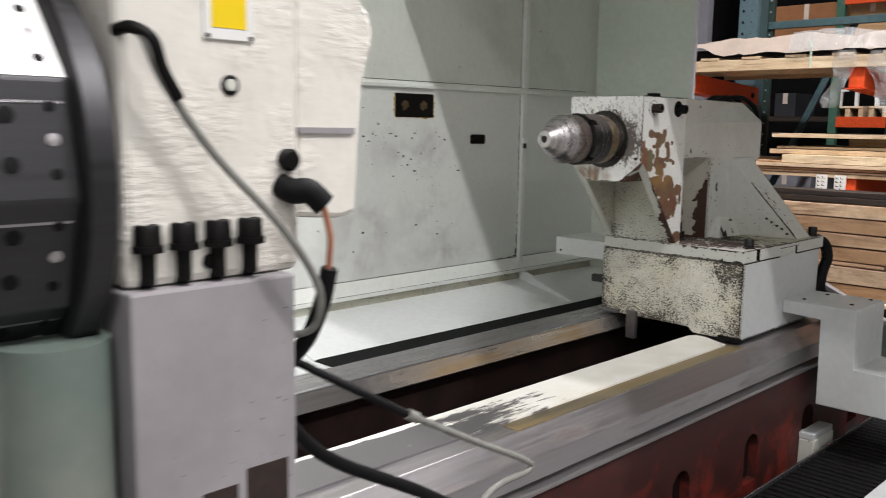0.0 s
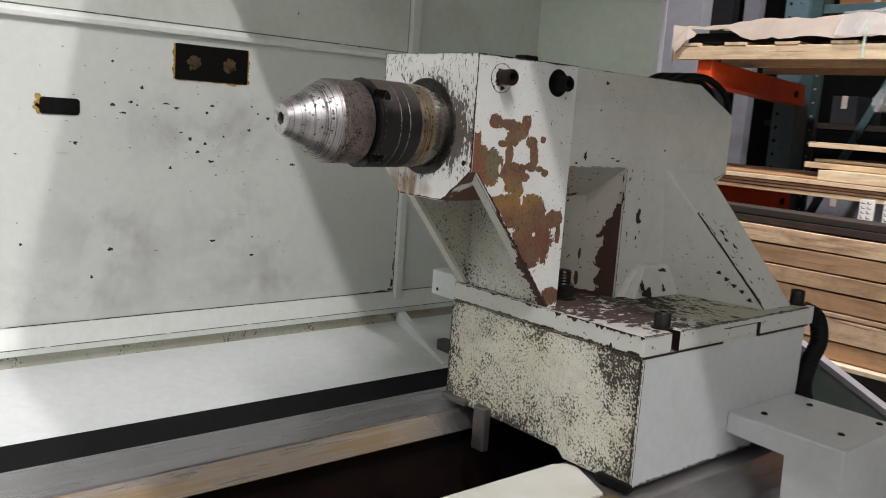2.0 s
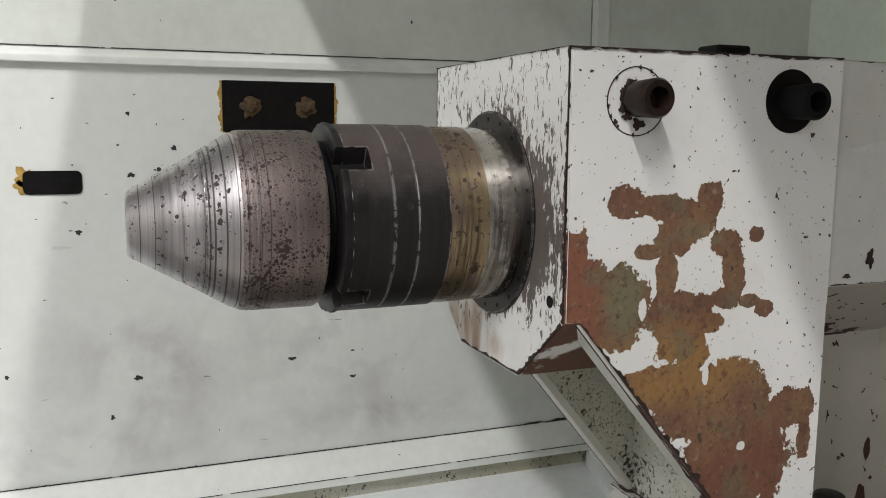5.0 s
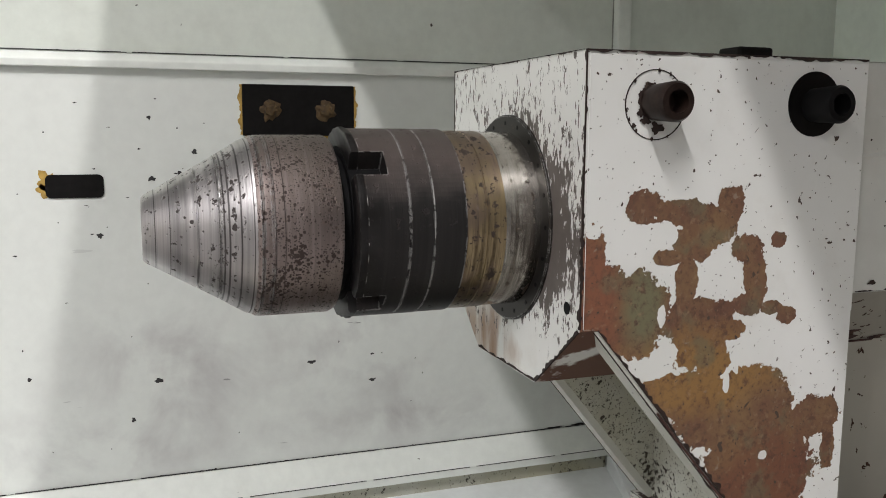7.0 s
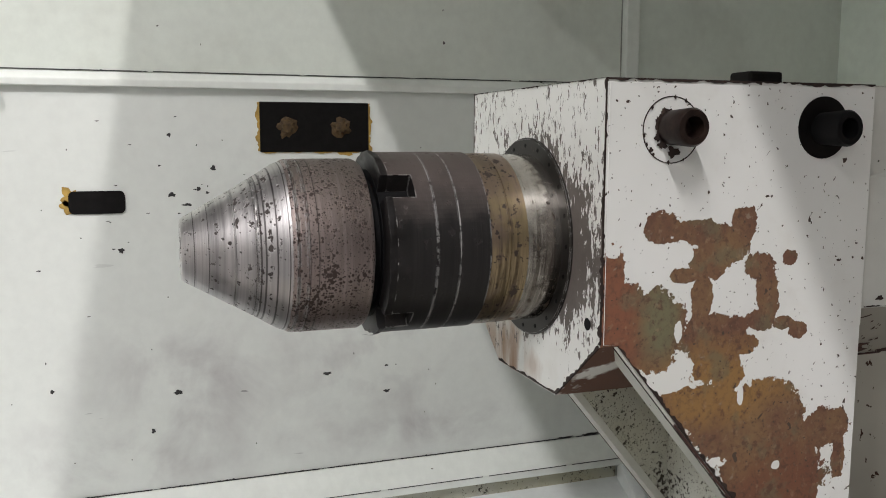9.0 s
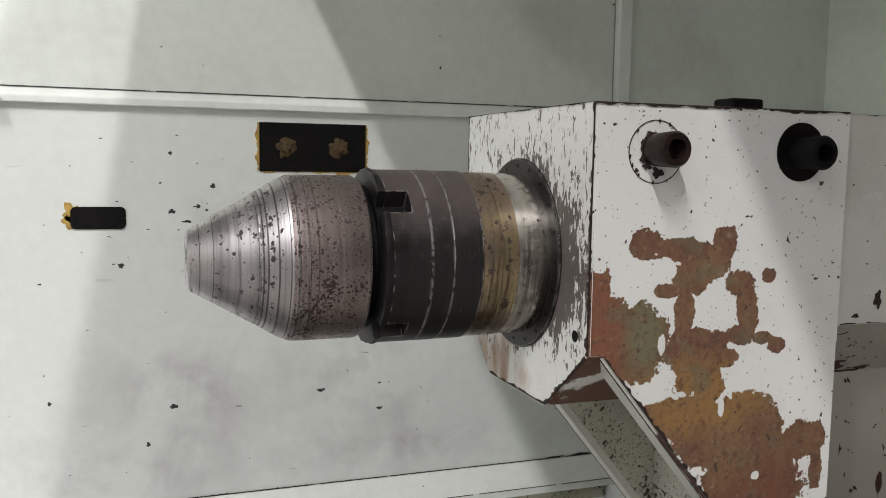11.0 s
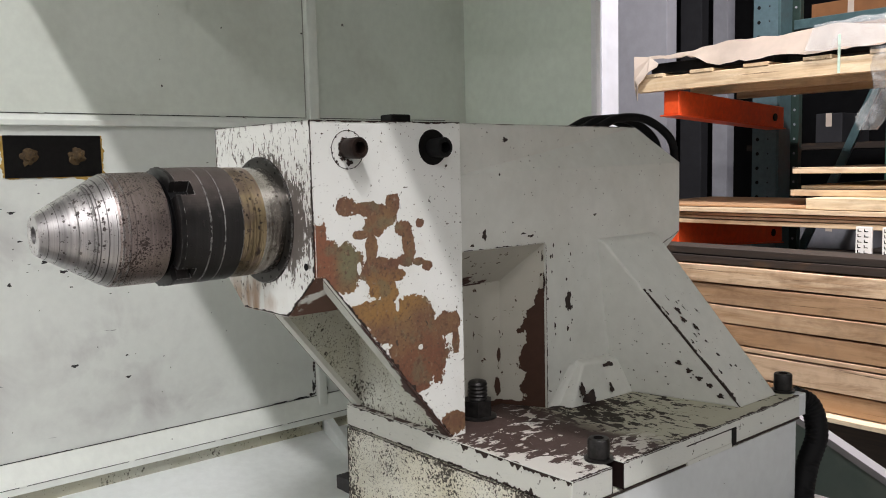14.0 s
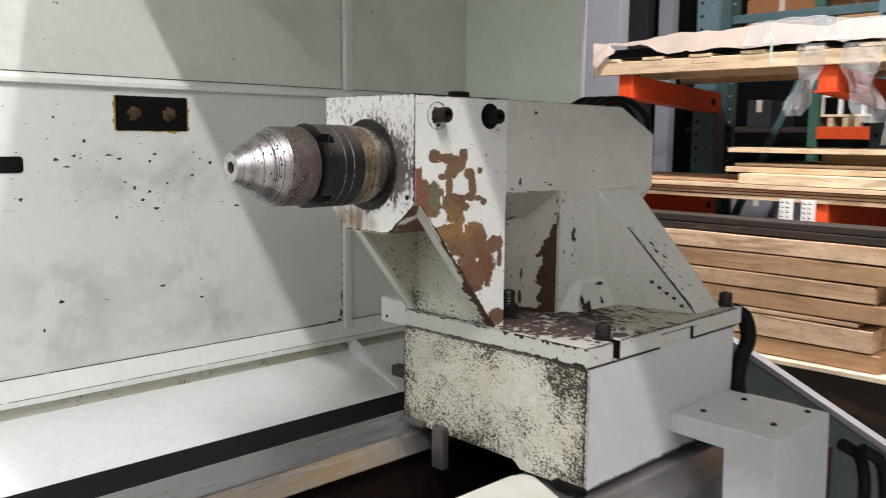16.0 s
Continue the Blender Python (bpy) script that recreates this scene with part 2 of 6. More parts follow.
m_seam = plain("mullion_shade_line", (0.36, 0.37, 0.34), 0.6, 0.0, 40, 0.4)
m_nick = plain("dark_nick", (0.028, 0.027, 0.027), 0.7, 0.0, 60, 0.3)
m_glue = plain("ochre_sealant", (0.42, 0.27, 0.06), 0.7, 0.0, 60, 0.4)
m_rustybolt = plain("rusty_bolt", (0.075, 0.045, 0.016), 0.85, 0.0, 120, 0.6, 0.6)
m_paper = plain("kraft_paper", (0.64, 0.54, 0.46), 0.75, 0.0, 9, 0.12)
m_farpost = plain("green_upright_paint", (0.05, 0.13, 0.09), 0.5, 0.0, 30, 0.3)
m_dimpost = plain("dim_post_paint", (0.03, 0.03, 0.034), 0.7, 0.0, 12, 0.2, 0.2, 0.2)
m_brownbox = plain("brown_carton", (0.30, 0.13, 0.05), 0.8, 0.0, 12, 0.2)
m_redbox = plain("dull_red_paint", (0.36, 0.035, 0.02), 0.5, 0.0, 12, 0.2)
m_greyhose = plain("grey_hose", (0.21, 0.21, 0.19), 0.5, 0.0, 60)


def blob_mask(n, spots, rag=1.7, fine=0.0, grow=1.0):
    """The nearest of some round spots (place, radii) in the y-z plane, with a ragged edge."""
    warp = n.math("MULTIPLY", n.math("SUBTRACT", n.noise(36, 5, 0.6), 0.5), rag)
    if fine:
        warp = n.math("ADD", warp, n.math("MULTIPLY", n.math("SUBTRACT", n.noise(150, 4, 0.6), 0.5), fine))
    best = None
    for y, z, ry, rz in spots:
        d = n.vmath("LENGTH", n.vmath("MULTIPLY", n.vmath("SUBTRACT", n.pos, (0, y, z)), (0, grow / ry, grow / rz)), (0, 0, 0))
        best = d if best is None else n.math("MINIMUM", best, d)
    return n.math("SUBTRACT", 1.0, n.step(n.math("ADD", best, warp), 0.97, 1.0))


def soft_spot(n, y, z, ry, rz):
    """1 in the middle of a round place in the y-z plane, fading out."""
    d = n.vmath("LENGTH", n.vmath("MULTIPLY", n.vmath("SUBTRACT", n.pos, (0, y, z)), (0, 1 / ry, 1 / rz)), (0, 0, 0))
    d = n.math("ADD", d, n.math("MULTIPLY", n.math("SUBTRACT", n.noise(30, 4, 0.6), 0.5), 1.2))
    return n.math("SUBTRACT", 1.0, n.step(d, 0.55, 1.25))


def head_paint():
    """White enamel, flaked off in large brown patches on the side and in fine streaks on the front."""
    n = Nodes("flaking_head_paint")
    base = n.mix(n.step(n.noise(5, 4, 0.6), 0.4, 0.75), (0.76, 0.77, 0.74), (0.70, 0.71, 0.67))
    upper = [(2.848, 1.418, 0.0175, 0.0145), (2.887, 1.412, 0.028, 0.011), (2.940, 1.418, 0.013, 0.0145), (2.918, 1.400, 0.029, 0.016), (2.900, 1.384, 0.024, 0.015), (2.877, 1.372, 0.016, 0.008), (2.894, 1.350, 0.010, 0.025), (2.960, 1.373, 0.017, 0.018), (2.972, 1.346, 0.012, 0.026), (2.964, 1.323, 0.016, 0.011), (2.991, 1.319, 0.012, 0.006), (3.009, 1.311, 0.010, 0.007), (2.995, 1.384, 0.0085, 0.0075)]
    middle = [(2.797, 1.375, 0.013, 0.023), (2.811, 1.345, 0.026, 0.023), (2.797, 1.325, 0.018, 0.024), (2.840, 1.338, 0.029, 0.022), (2.835, 1.307, 0.034, 0.024), (2.861, 1.326, 0.017, 0.024), (2.907, 1.312, 0.036, 0.018), (2.929, 1.316, 0.023, 0.013), (2.947, 1.301, 0.014, 0.010), (2.903, 1.288, 0.023, 0.018), (2.927, 1.276, 0.016, 0.026)]
    lower = [(2.886, 1.250, 0.037, 0.012), (2.917, 1.238, 0.052, 0.018), (2.972, 1.244, 0.034, 0.019), (2.944, 1.214, 0.054, 0.025), (2.998, 1.225, 0.023, 0.025), (3.052, 1.205, 0.027, 0.020), (3.070, 1.176, 0.008, 0.022), (2.973, 1.182, 0.044, 0.031), (3.017, 1.183, 0.022, 0.024), (2.988, 1.160, 0.055, 0.046), (2.977, 1.119, 0.043, 0.023), (3.025, 1.151, 0.019, 0.046), (3.062, 1.024, 0.028, 0.020)]
    islands = [(2.936, 1.356, 0.020, 0.018), (2.872, 1.392, 0.011, 0.013), (2.870, 1.319, 0.005, 0.011), (2.991, 1.173, 0.005, 0.005), (2.944, 1.249, 0.004, 0.011), (2.798, 1.397, 0.007, 0.006), (2.878, 1.283, 0.011, 0.011)]
    side = n.step(n.normal_axis(0), 0.8, 0.9)
    flake = n.math("MULTIPLY", blob_mask(n, upper + middle + lower, 1.1, 0.8, 0.89), n.math("SUBTRACT", 1.0, blob_mask(n, islands, 0.9, 0.8)))
    flake = n.math("MULTIPLY", flake, side)
    small = n.math("MAXIMUM", n.step(n.noise(75, 3, 0.5, distort=0.5), 0.700, 0.710), n.step(n.noise(170, 2, 0.5), 0.705, 0.72))
    small = n.math("MULTIPLY", n.math("MAXIMUM", small, n.step(n.noise(240, 2, 0.5), 0.72, 0.74)), side)
    front = n.step(n.math("MULTIPLY", n.normal_axis(1), -1.0), 0.9, 0.95)
    x, z = n.axis(0), n.axis(2)
    fine = n.noise(190, 5, 0.66, stretch=(1.0, 1.0, 0.38), distort=0.35)
    coarse = n.noise(24, 3, 0.55, stretch=(1.0, 1.0, 0.42), distort=0.5)
    ringed = n.vmath("LENGTH", n.vmath("MULTIPLY", n.vmath("SUBTRACT", n.pos, (-1.82, 0, 1.395)), (1.0, 0, 1.0)), (0, 0, 0))
    ringed = n.math("SUBTRACT", 1.0, n.step(ringed, 0.108, 0.150))
    right = n.step(x, -1.89, -1.77)
    beside = n.math("MULTIPLY", n.step(x, -1.752, -1.718), n.math("SUBTRACT", 1.0, n.step(z, 1.40, 1.475)))
    worn = n.math("ADD", n.math("MULTIPLY", ringed, n.math("ADD", 0.03, n.math("MULTIPLY", right, 0.15))), n.math("MULTIPLY", beside, 0.235))
    worn = n.math("ADD", worn, n.math("MULTIPLY", n.step(x, -1.80, -1.66), 0.035))
    worn = n.math("ADD", worn, n.math("MULTIPLY", n.math("SUBTRACT", coarse, 0.5), 0.50))
    low = n.math("SUBTRACT", 1.0, n.step(n.math("ADD", z, n.math("MULTIPLY", n.math("ADD", x, 1.82), -0.55)), 1.255, 1.30))
    worn = n.math("SUBTRACT", worn, n.math("MULTIPLY", low, 0.24))
    streak = n.step(n.math("ADD", n.math("ADD", n.math("MULTIPLY", n.math("SUBTRACT", fine, 0.5), 1.5), 0.5), worn), 0.645, 0.665)
    streak = n.math("MAXIMUM", streak, n.step(n.noise(230, 3, 0.55), 0.70, 0.72))
    streak = n.math("MULTIPLY", streak, front)
    runs = n.math("MULTIPLY", n.step(n.noise(1.0, 4, 0.6, stretch=(38.0, 1.0, 5.0)), 0.42, 0.60), n.math("MULTIPLY", front, n.math("MULTIPLY", n.math("SUBTRACT", 1.0, n.step(z, 1.27, 1.315)), n.math("SUBTRACT", 1.0, n.step(x, -1.86, -1.79)))))
    under = n.step(n.math("MULTIPLY", n.normal_axis(2), -1.0), 0.70, 0.74)
    drip = n.math("MULTIPLY", n.step(n.noise(16, 4, 0.6), 0.38, 0.44), under)
    rust = n.mix(n.step(n.noise(17, 5, 0.68), 0.36, 0.62), (0.205, 0.122, 0.058), (0.140, 0.068, 0.042))
    rust = n.mix(n.math("MULTIPLY", soft_spot(n, 2.916, 1.262, 0.085, 0.045), 0.85), rust, (0.270, 0.150, 0.048))
    rust = n.mix(n.math("MULTIPLY", soft_spot(n, 2.990, 1.130, 0.075, 0.065), 0.75), rust, (0.155, 0.060, 0.034))
    rust = n.mix(n.math("MULTIPLY", soft_spot(n, 2.797, 1.340, 0.032, 0.060), 0.85), rust, (0.215, 0.082, 0.044))
    rust = n.mix(n.math("MULTIPLY", soft_spot(n, 2.851, 1.330, 0.022, 0.040), 0.85), rust, (0.150, 0.150, 0.083))
    rust = n.mix(n.math("MULTIPLY", n.step(n.noise(27, 4, 0.6), 0.56, 0.66), 0.6), rust, (0.130, 0.120, 0.072))
    rust = n.mix(n.math("MULTIPLY", n.step(n.noise(90, 4, 0.65), 0.56, 0.66), 0.75), rust, (0.085, 0.038, 0.026))
    rust = n.mix(n.math("MULTIPLY", n.step(n.noise(170, 4, 0.7), 0.50, 0.66), 0.55), rust, (0.090, 0.050, 0.034))
    rust = n.mix(n.math("MULTIPLY", n.step(n.noise(120, 4, 0.7), 0.58, 0.70), 0.45), rust, (0.32, 0.215, 0.13))
    rust = n.mix(n.math("MULTIPLY", n.step(n.noise(60, 3, 0.6, distort=0.6), 0.66, 0.71), 0.7), rust, (0.25, 0.20, 0.15))
    col = n.mix(n.math("MULTIPLY", n.step(n.noise(22, 4, 0.6), 0.55, 0.8), 0.15), base, (0.36, 0.30, 0.22))
    col = n.mix(n.math("MULTIPLY", runs, 0.75), col, (0.27, 0.135, 0.04))
    for sx, sz, rx, rz, k in ((-1.852, 1.272, 0.014, 0.045, 0.75), (-1.880, 1.262, 0.020, 0.022, 0.6), (-1.800, 1.258, 0.020, 0.016, 0.45), (-1.835, 1.300, 0.008, 0.030, 0.5)):
        d = n.vmath("LENGTH", n.vmath("MULTIPLY", n.vmath("SUBTRACT", n.pos, (sx, 0, sz)), (1 / rx, 0, 1 / rz)), (0, 0, 0))
        d = n.math("ADD", d, n.math("MULTIPLY", n.math("SUBTRACT", n.noise(60, 4, 0.65, stretch=(1.0, 1.0, 0.3)), 0.5), 2.0))
        col = n.mix(n.math("MULTIPLY", n.math("MULTIPLY", n.math("SUBTRACT", 1.0, n.step(d, 0.3, 1.3)), front), k), col, (0.26, 0.115, 0.032))
    col = n.mix(flake, col, rust)
    col = n.mix(small, col, (0.06, 0.04, 0.03))
    col = n.mix(streak, col, n.mix(n.noise(40, 4, 0.6), (0.07, 0.058, 0.05), (0.17, 0.15, 0.135)))
    col = n.mix(drip, col, (0.12, 0.055, 0.035))
    gone = n.math("MAXIMUM", n.math("MAXIMUM", flake, streak), n.math("MAXIMUM", small, drip))
    n.bump(n.math("ADD", n.math("MULTIPLY", gone, -1.0), n.math("MULTIPLY", n.noise(40, 3, 0.5), 0.4)), 0.6, 0.0016)
    return n.out(col, n.math("ADD", 0.36, n.math("MULTIPLY", gone, 0.25)))


def speckled(name, base, density, scale=70.0, dark=(0.05, 0.042, 0.031), stretch=None, grime=(), gather=0.75, dots=0.665):
    """Greasy white paint with fine dark speckles that gather in patches."""
    n = Nodes(name)
    patch = n.noise(6.5, 5, 0.65)
    speck = n.noise(scale, 4, 0.6, stretch=stretch)
    near = n.math("MULTIPLY", n.edges(0.03, 0.0, 0.35), 0.10)
    for gx, gz, rx, rz in grime:
        d = n.vmath("LENGTH", n.vmath("MULTIPLY", n.vmath("SUBTRACT", n.pos, (gx, 0, gz)), (1 / rx, 0, 1 / rz)), (0, 0, 0))
        near = n.math("ADD", near, n.math("MULTIPLY", n.math("SUBTRACT", 1.0, n.step(d, 0.3, 1.4)), 0.085))
    k = n.step(n.math("ADD", n.math("ADD", speck, near), n.math("MULTIPLY", n.math("SUBTRACT", patch, 0.5), gather)), density, density + 0.03)
    k = n.math("MAXIMUM", k, n.step(n.math("ADD", n.noise(scale * 2.1, 3, 0.6), n.math("MULTIPLY", n.math("SUBTRACT", n.noise(17, 4, 0.6), 0.5), 0.25)), dots, dots + 0.03))
    oil_shade = n.mix(n.step(n.noise(4, 4, 0.6), 0.4, 0.7), base, tuple(c * f for c, f in zip(base, (0.86, 0.83, 0.70))))
    film = n.math("MULTIPLY", n.step(n.noise(19, 5, 0.7), 0.46, 0.72), 0.35)
    oil_shade = n.mix(film, oil_shade, tuple(c * f for c, f in zip(base, (0.62, 0.58, 0.46))))
    n.bump(n.math("ADD", n.math("MULTIPLY", k, -0.8), n.math("MULTIPLY", speck, 0.5)), 0.5, 0.0015)
    return n.out(n.mix(k, oil_shade, dark), n.math("ADD", 0.42, n.math("MULTIPLY", k, 0.2)))


def base_plate_paint():
    """Grey-brown primer where the top is stripped, with islands of white left, and small black chips further back."""
    n = Nodes("stripped_plate_paint")
    top = n.step(n.normal_axis(2), 0.7, 0.8)
    y = n.math("ADD", n.axis(1), n.math("MULTIPLY", n.math("SUBTRACT", n.noise(12, 4, 0.6), 0.5), 0.16))
    back = n.step(y, 3.27, 3.33)
    rim = n.math("SUBTRACT", 1.0, n.step(y, 3.05, 3.11))
    big = n.math("ADD", n.noise(48, 5, 0.68, stretch=(1.0, 0.6, 1.0), distort=0.5), n.math("MULTIPLY", n.noise(6, 3, 0.5), 0.4))
    bare1 = n.step(n.math("SUBTRACT", n.math("SUBTRACT", big, n.math("MULTIPLY", rim, 0.16)), n.math("MULTIPLY", n.step(n.axis(0), -1.50, -1.40), 0.17)), 0.58, 0.595)
    far = n.math("MULTIPLY", n.step(n.math("ADD", n.axis(0), n.math("MULTIPLY", n.axis(1), 0.4)), -0.30, 0.02), 0.12)
    bare2 = n.step(n.math("SUBTRACT", n.math("ADD", n.noise(62, 5, 0.66, stretch=(0.62, 1.0, 1.0), distort=0.5), n.math("MULTIPLY", n.noise(7, 3, 0.5), 0.6)), far), 0.775, 0.79)
    primer = n.mix(n.noise(60, 4, 0.6), (0.050, 0.031, 0.027), (0.095, 0.064, 0.056))
    front = n.mix(bare1, (0.60, 0.58, 0.54), primer)
    rear = n.mix(bare2, (0.42, 0.41, 0.32), (0.022, 0.016, 0.011))
    flat = n.mix(back, front, rear)
    nick = n.step(n.noise(85, 4, 0.6), 0.66, 0.675)
    side = n.mix(nick, (0.58, 0.59, 0.54), (0.05, 0.042, 0.036))
    n.bump(n.math("ADD", n.math("MULTIPLY", bare1, -1.0), n.math("MULTIPLY", bare2, -0.6)), 0.5, 0.0012)
    return n.out(n.mix(top, side, flat), 0.62, Specular_IOR_Level=0.22)


def flaked(name, base, spots, bare=(0.045, 0.024, 0.017), speck=0.69):
    """Cast enamel with a few ragged bare places and many small chips."""
    n = Nodes(name)
    m = blob_mask(n, spots)
    sp = n.step(n.noise(70, 4, 0.6, distort=0.4), speck, speck + 0.015)
    g = n.noise(5, 4, 0.6)
    col = n.mix(n.math("MULTIPLY", n.step(g, 0.45, 0.75), 0.4), base, tuple(c * 0.62 for c in base))
    brown = n.mix(n.noise(50, 4, 0.6), bare, tuple(c * 1.9 for c in bare))
    gone = n.math("MAXIMUM", m, sp)
    n.bump(n.math("MULTIPLY", gone, -1.0), 0.5, 0.0015)
    return n.out(n.mix(gone, col, brown), 0.62, Specular_IOR_Level=0.25)


def turned_steel(name, base, spots, rough, rust=(0.13, 0.095, 0.08), rings=260.0, pits=120.0, blots=0.03, bands=0.45, grooves=(), dotted=(), wear=0.8, blotsize=34, bright=(), gap_shade=0.0, gathered=0.5, dust=0.0, metal=0.95, dots=0.0, scarce=0.20):
    """Turned steel: fine grooves round the axis, dark pits that gather in bands, and stains."""
    n = Nodes(name)
    lines = n.noise(1.0, 3, 0.7, stretch=(2.0, rings, 2.0))
    band = n.noise(1.0, 3, 0.6, stretch=(1.5, 70.0, 1.5))
    gather = n.math("MULTIPLY", n.math("SUBTRACT", band, 0.5), gathered)
    loose = gather
    for y0 in dotted:
        gather = n.math("ADD", gather, n.math("MULTIPLY", n.math("SUBTRACT", 1.0, n.step(n.math("ABSOLUTE", n.math("SUBTRACT", n.axis(1), y0)), 0.0008, 0.0035)), 0.10))
    pit = n.step(n.math("ADD", n.noise(pits, 4, 0.6), gather), spots, spots + 0.05)
    if dots:
        size = n.math("ADD", n.math("MULTIPLY", n.math("SUBTRACT", n.noise(55, 4, 0.65), 0.5), 1.1), n.math("MULTIPLY", n.math("SUBTRACT", n.noise(9, 3, 0.5), 0.5), 0.7))
        for cells in (dots, dots * 2.2):
            pit = n.math("MAXIMUM", pit, n.math("SUBTRACT", 1.0, n.step(n.math("SUBTRACT", n.voronoi(cells), size), scarce, scarce + 0.10)))
    blot = n.step(n.math("ADD", n.noise(blotsize, 4, 0.6), loose), spots + blots, spots + blots + 0.08)
    col = n.mix(n.step(lines, 0.3, 0.7), tuple(c * 0.6 for c in base), base)
    col = n.mix(n.math("MULTIPLY", n.step(band, 0.48, 0.64), bands), col, tuple(c * 0.35 for c in base))
    mask = n.math("MAXIMUM", pit, n.math("MULTIPLY", blot, 0.85))
    scratch = n.step(n.noise(26, 3, 0.6, stretch=(1.0, 0.5, 1.0), distort=1.5), 0.735, 0.745)
    wob = n.math("ADD", n.axis(1), n.math("MULTIPLY", n.noise(20, 2, 0.5), 0.0008))
    cut = None
    for y0, w0 in grooves:
        g = n.math("SUBTRACT", 1.0, n.step(n.math("ABSOLUTE", n.math("SUBTRACT", wob, y0)), w0 * 0.5, w0))
        cut = g if cut is None else n.math("MAXIMUM", cut, g)
    if cut is not None:
        col = n.mix(n.math("MULTIPLY", cut, 0.78), col, (0.03, 0.025, 0.024))
    col = n.mix(mask, col, rust)
    col = n.mix(n.math("MULTIPLY", scratch, 0.6), col, (0.55, 0.54, 0.53))
    col = n.mix(n.math("MULTIPLY", n.worn_edges(0.003, 0.15, 90.0), wear), col, (0.50, 0.49, 0.48))
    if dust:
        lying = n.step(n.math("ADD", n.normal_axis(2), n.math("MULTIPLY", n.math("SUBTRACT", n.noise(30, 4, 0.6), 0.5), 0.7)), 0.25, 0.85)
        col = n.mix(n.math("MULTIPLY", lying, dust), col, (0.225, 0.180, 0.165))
    # Shade of the gap before the nut, painted black on its first rings.
    if gap_shade:
        col = n.mix(n.math("MULTIPLY", n.math("SUBTRACT", 1.0, n.step(wob, gap_shade, gap_shade + 0.0008)), 0.9), col, (0.008, 0.007, 0.007))
    for y0 in bright:
        g = n.math("SUBTRACT", 1.0, n.step(n.math("ABSOLUTE", n.math("SUBTRACT", wob, y0 + 0.0004)), 0.0002, 0.0005))
        col = n.mix(n.math("MULTIPLY", g, n.step(n.noise(60, 3, 0.6), 0.52, 0.60)), col, (0.36, 0.35, 0.34))
    n.bump(n.math("ADD", lines, n.math("MULTIPLY", pit, -1.5)), 0.35, 0.0008)
    return n.out(col, n.math("ADD", rough, n.math("ADD", n.math("MULTIPLY", lines, 0.16), n.math("MULTIPLY", mask, 0.28))), n.math("SUBTRACT", metal, n.math("MULTIPLY", mask, 0.6 * metal)))


def quill_steel(name, base, rough, stain_lo, pits=0.66, brown=0.0):
    """Smooth steel with oil and rust runs, and a dark lower reflection painted in."""
    n = Nodes(name)
    run = n.noise(1.0, 5, 0.65, stretch=(9.0, 130.0, 9.0), distort=0.2)
    spot = n.noise(70, 4, 0.65)
    col = n.mix(n.step(run, 0.35, 0.7), base, tuple(c * 0.55 for c in base))
    rust = n.math("MULTIPLY", n.step(n.math("ADD", run, n.math("MULTIPLY", n.math("SUBTRACT", spot, 0.5), 0.9)), stain_lo, stain_lo + 0.12), 0.8)
    col = n.mix(rust, col, (0.10, 0.065, 0.03))
    # Dark reflection of the lower half, painted by height and broken by runs.
    oil_shade = n.math("ADD", n.math("MULTIPLY", n.math("SUBTRACT", 1.40, n.axis(2)), 4.0), n.math("MULTIPLY", n.math("SUBTRACT", run, 0.5), 1.6))
    col = n.mix(n.math("MULTIPLY", n.step(oil_shade, 0.0, 0.25), 0.65), col, (0.05, 0.033, 0.02))
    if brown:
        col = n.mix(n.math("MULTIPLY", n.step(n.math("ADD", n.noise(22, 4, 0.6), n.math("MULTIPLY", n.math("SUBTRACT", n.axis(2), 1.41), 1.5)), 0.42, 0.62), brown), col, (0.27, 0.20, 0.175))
    pit = n.math("MAXIMUM", n.step(spot, pits, pits + 0.04), n.step(n.noise(150, 3, 0.6), pits + 0.01, pits + 0.05))
    col = n.mix(pit, col, (0.05, 0.035, 0.028))
    n.bump(n.math("ADD", run, n.math("MULTIPLY", pit, -1.0)), 0.15, 0.0006)
    dull = n.math("MAXIMUM", rust, pit)
    return n.out(col, n.math("ADD", rough, n.math("MULTIPLY", dull, 0.35)), n.math("SUBTRACT", 0.95, n.math("MULTIPLY", dull, 0.55)))


m_head = head_paint()
m_block = speckled("speckled_block_paint", (0.70, 0.69, 0.60), 0.560, 215, gather=0.68, dots=0.615,  grime=((-1.43, 0.905, 0.06, 0.05), (-1.38, 0.80, 0.025, 0.16), (-1.52, 0.695, 0.22, 0.035), (-1.85, 0.70, 0.15, 0.03), (-1.66, 0.93, 0.03, 0.035), (-1.56, 0.79, 0.025, 0.04), (-1.96, 0.80, 0.03, 0.15)))
# Base colour holds the recess's occlusion shade together with its grime.
m_recess = flaked("chipped_recess_paint", (0.43, 0.415, 0.355), [(3.304, 1.04, 0.017, 0.05), (3.305, 1.09, 0.018, 0.06), (3.306, 1.15, 0.017, 0.055), (3.310, 1.20, 0.010, 0.045), (3.11, 1.262, 0.040, 0.014), (3.15, 1.258, 0.03, 0.008), (3.20, 1.002, 0.12, 0.010), (3.262, 1.10, 0.006, 0.012), (3.258, 1.04, 0.008, 0.02)], speck=0.655, bare=(0.034, 0.016, 0.010))
m_grimy = speckled("grimy_web_paint", (0.56, 0.57, 0.50), 0.60, 150, dots=0.62)
m_plate = base_plate_paint()
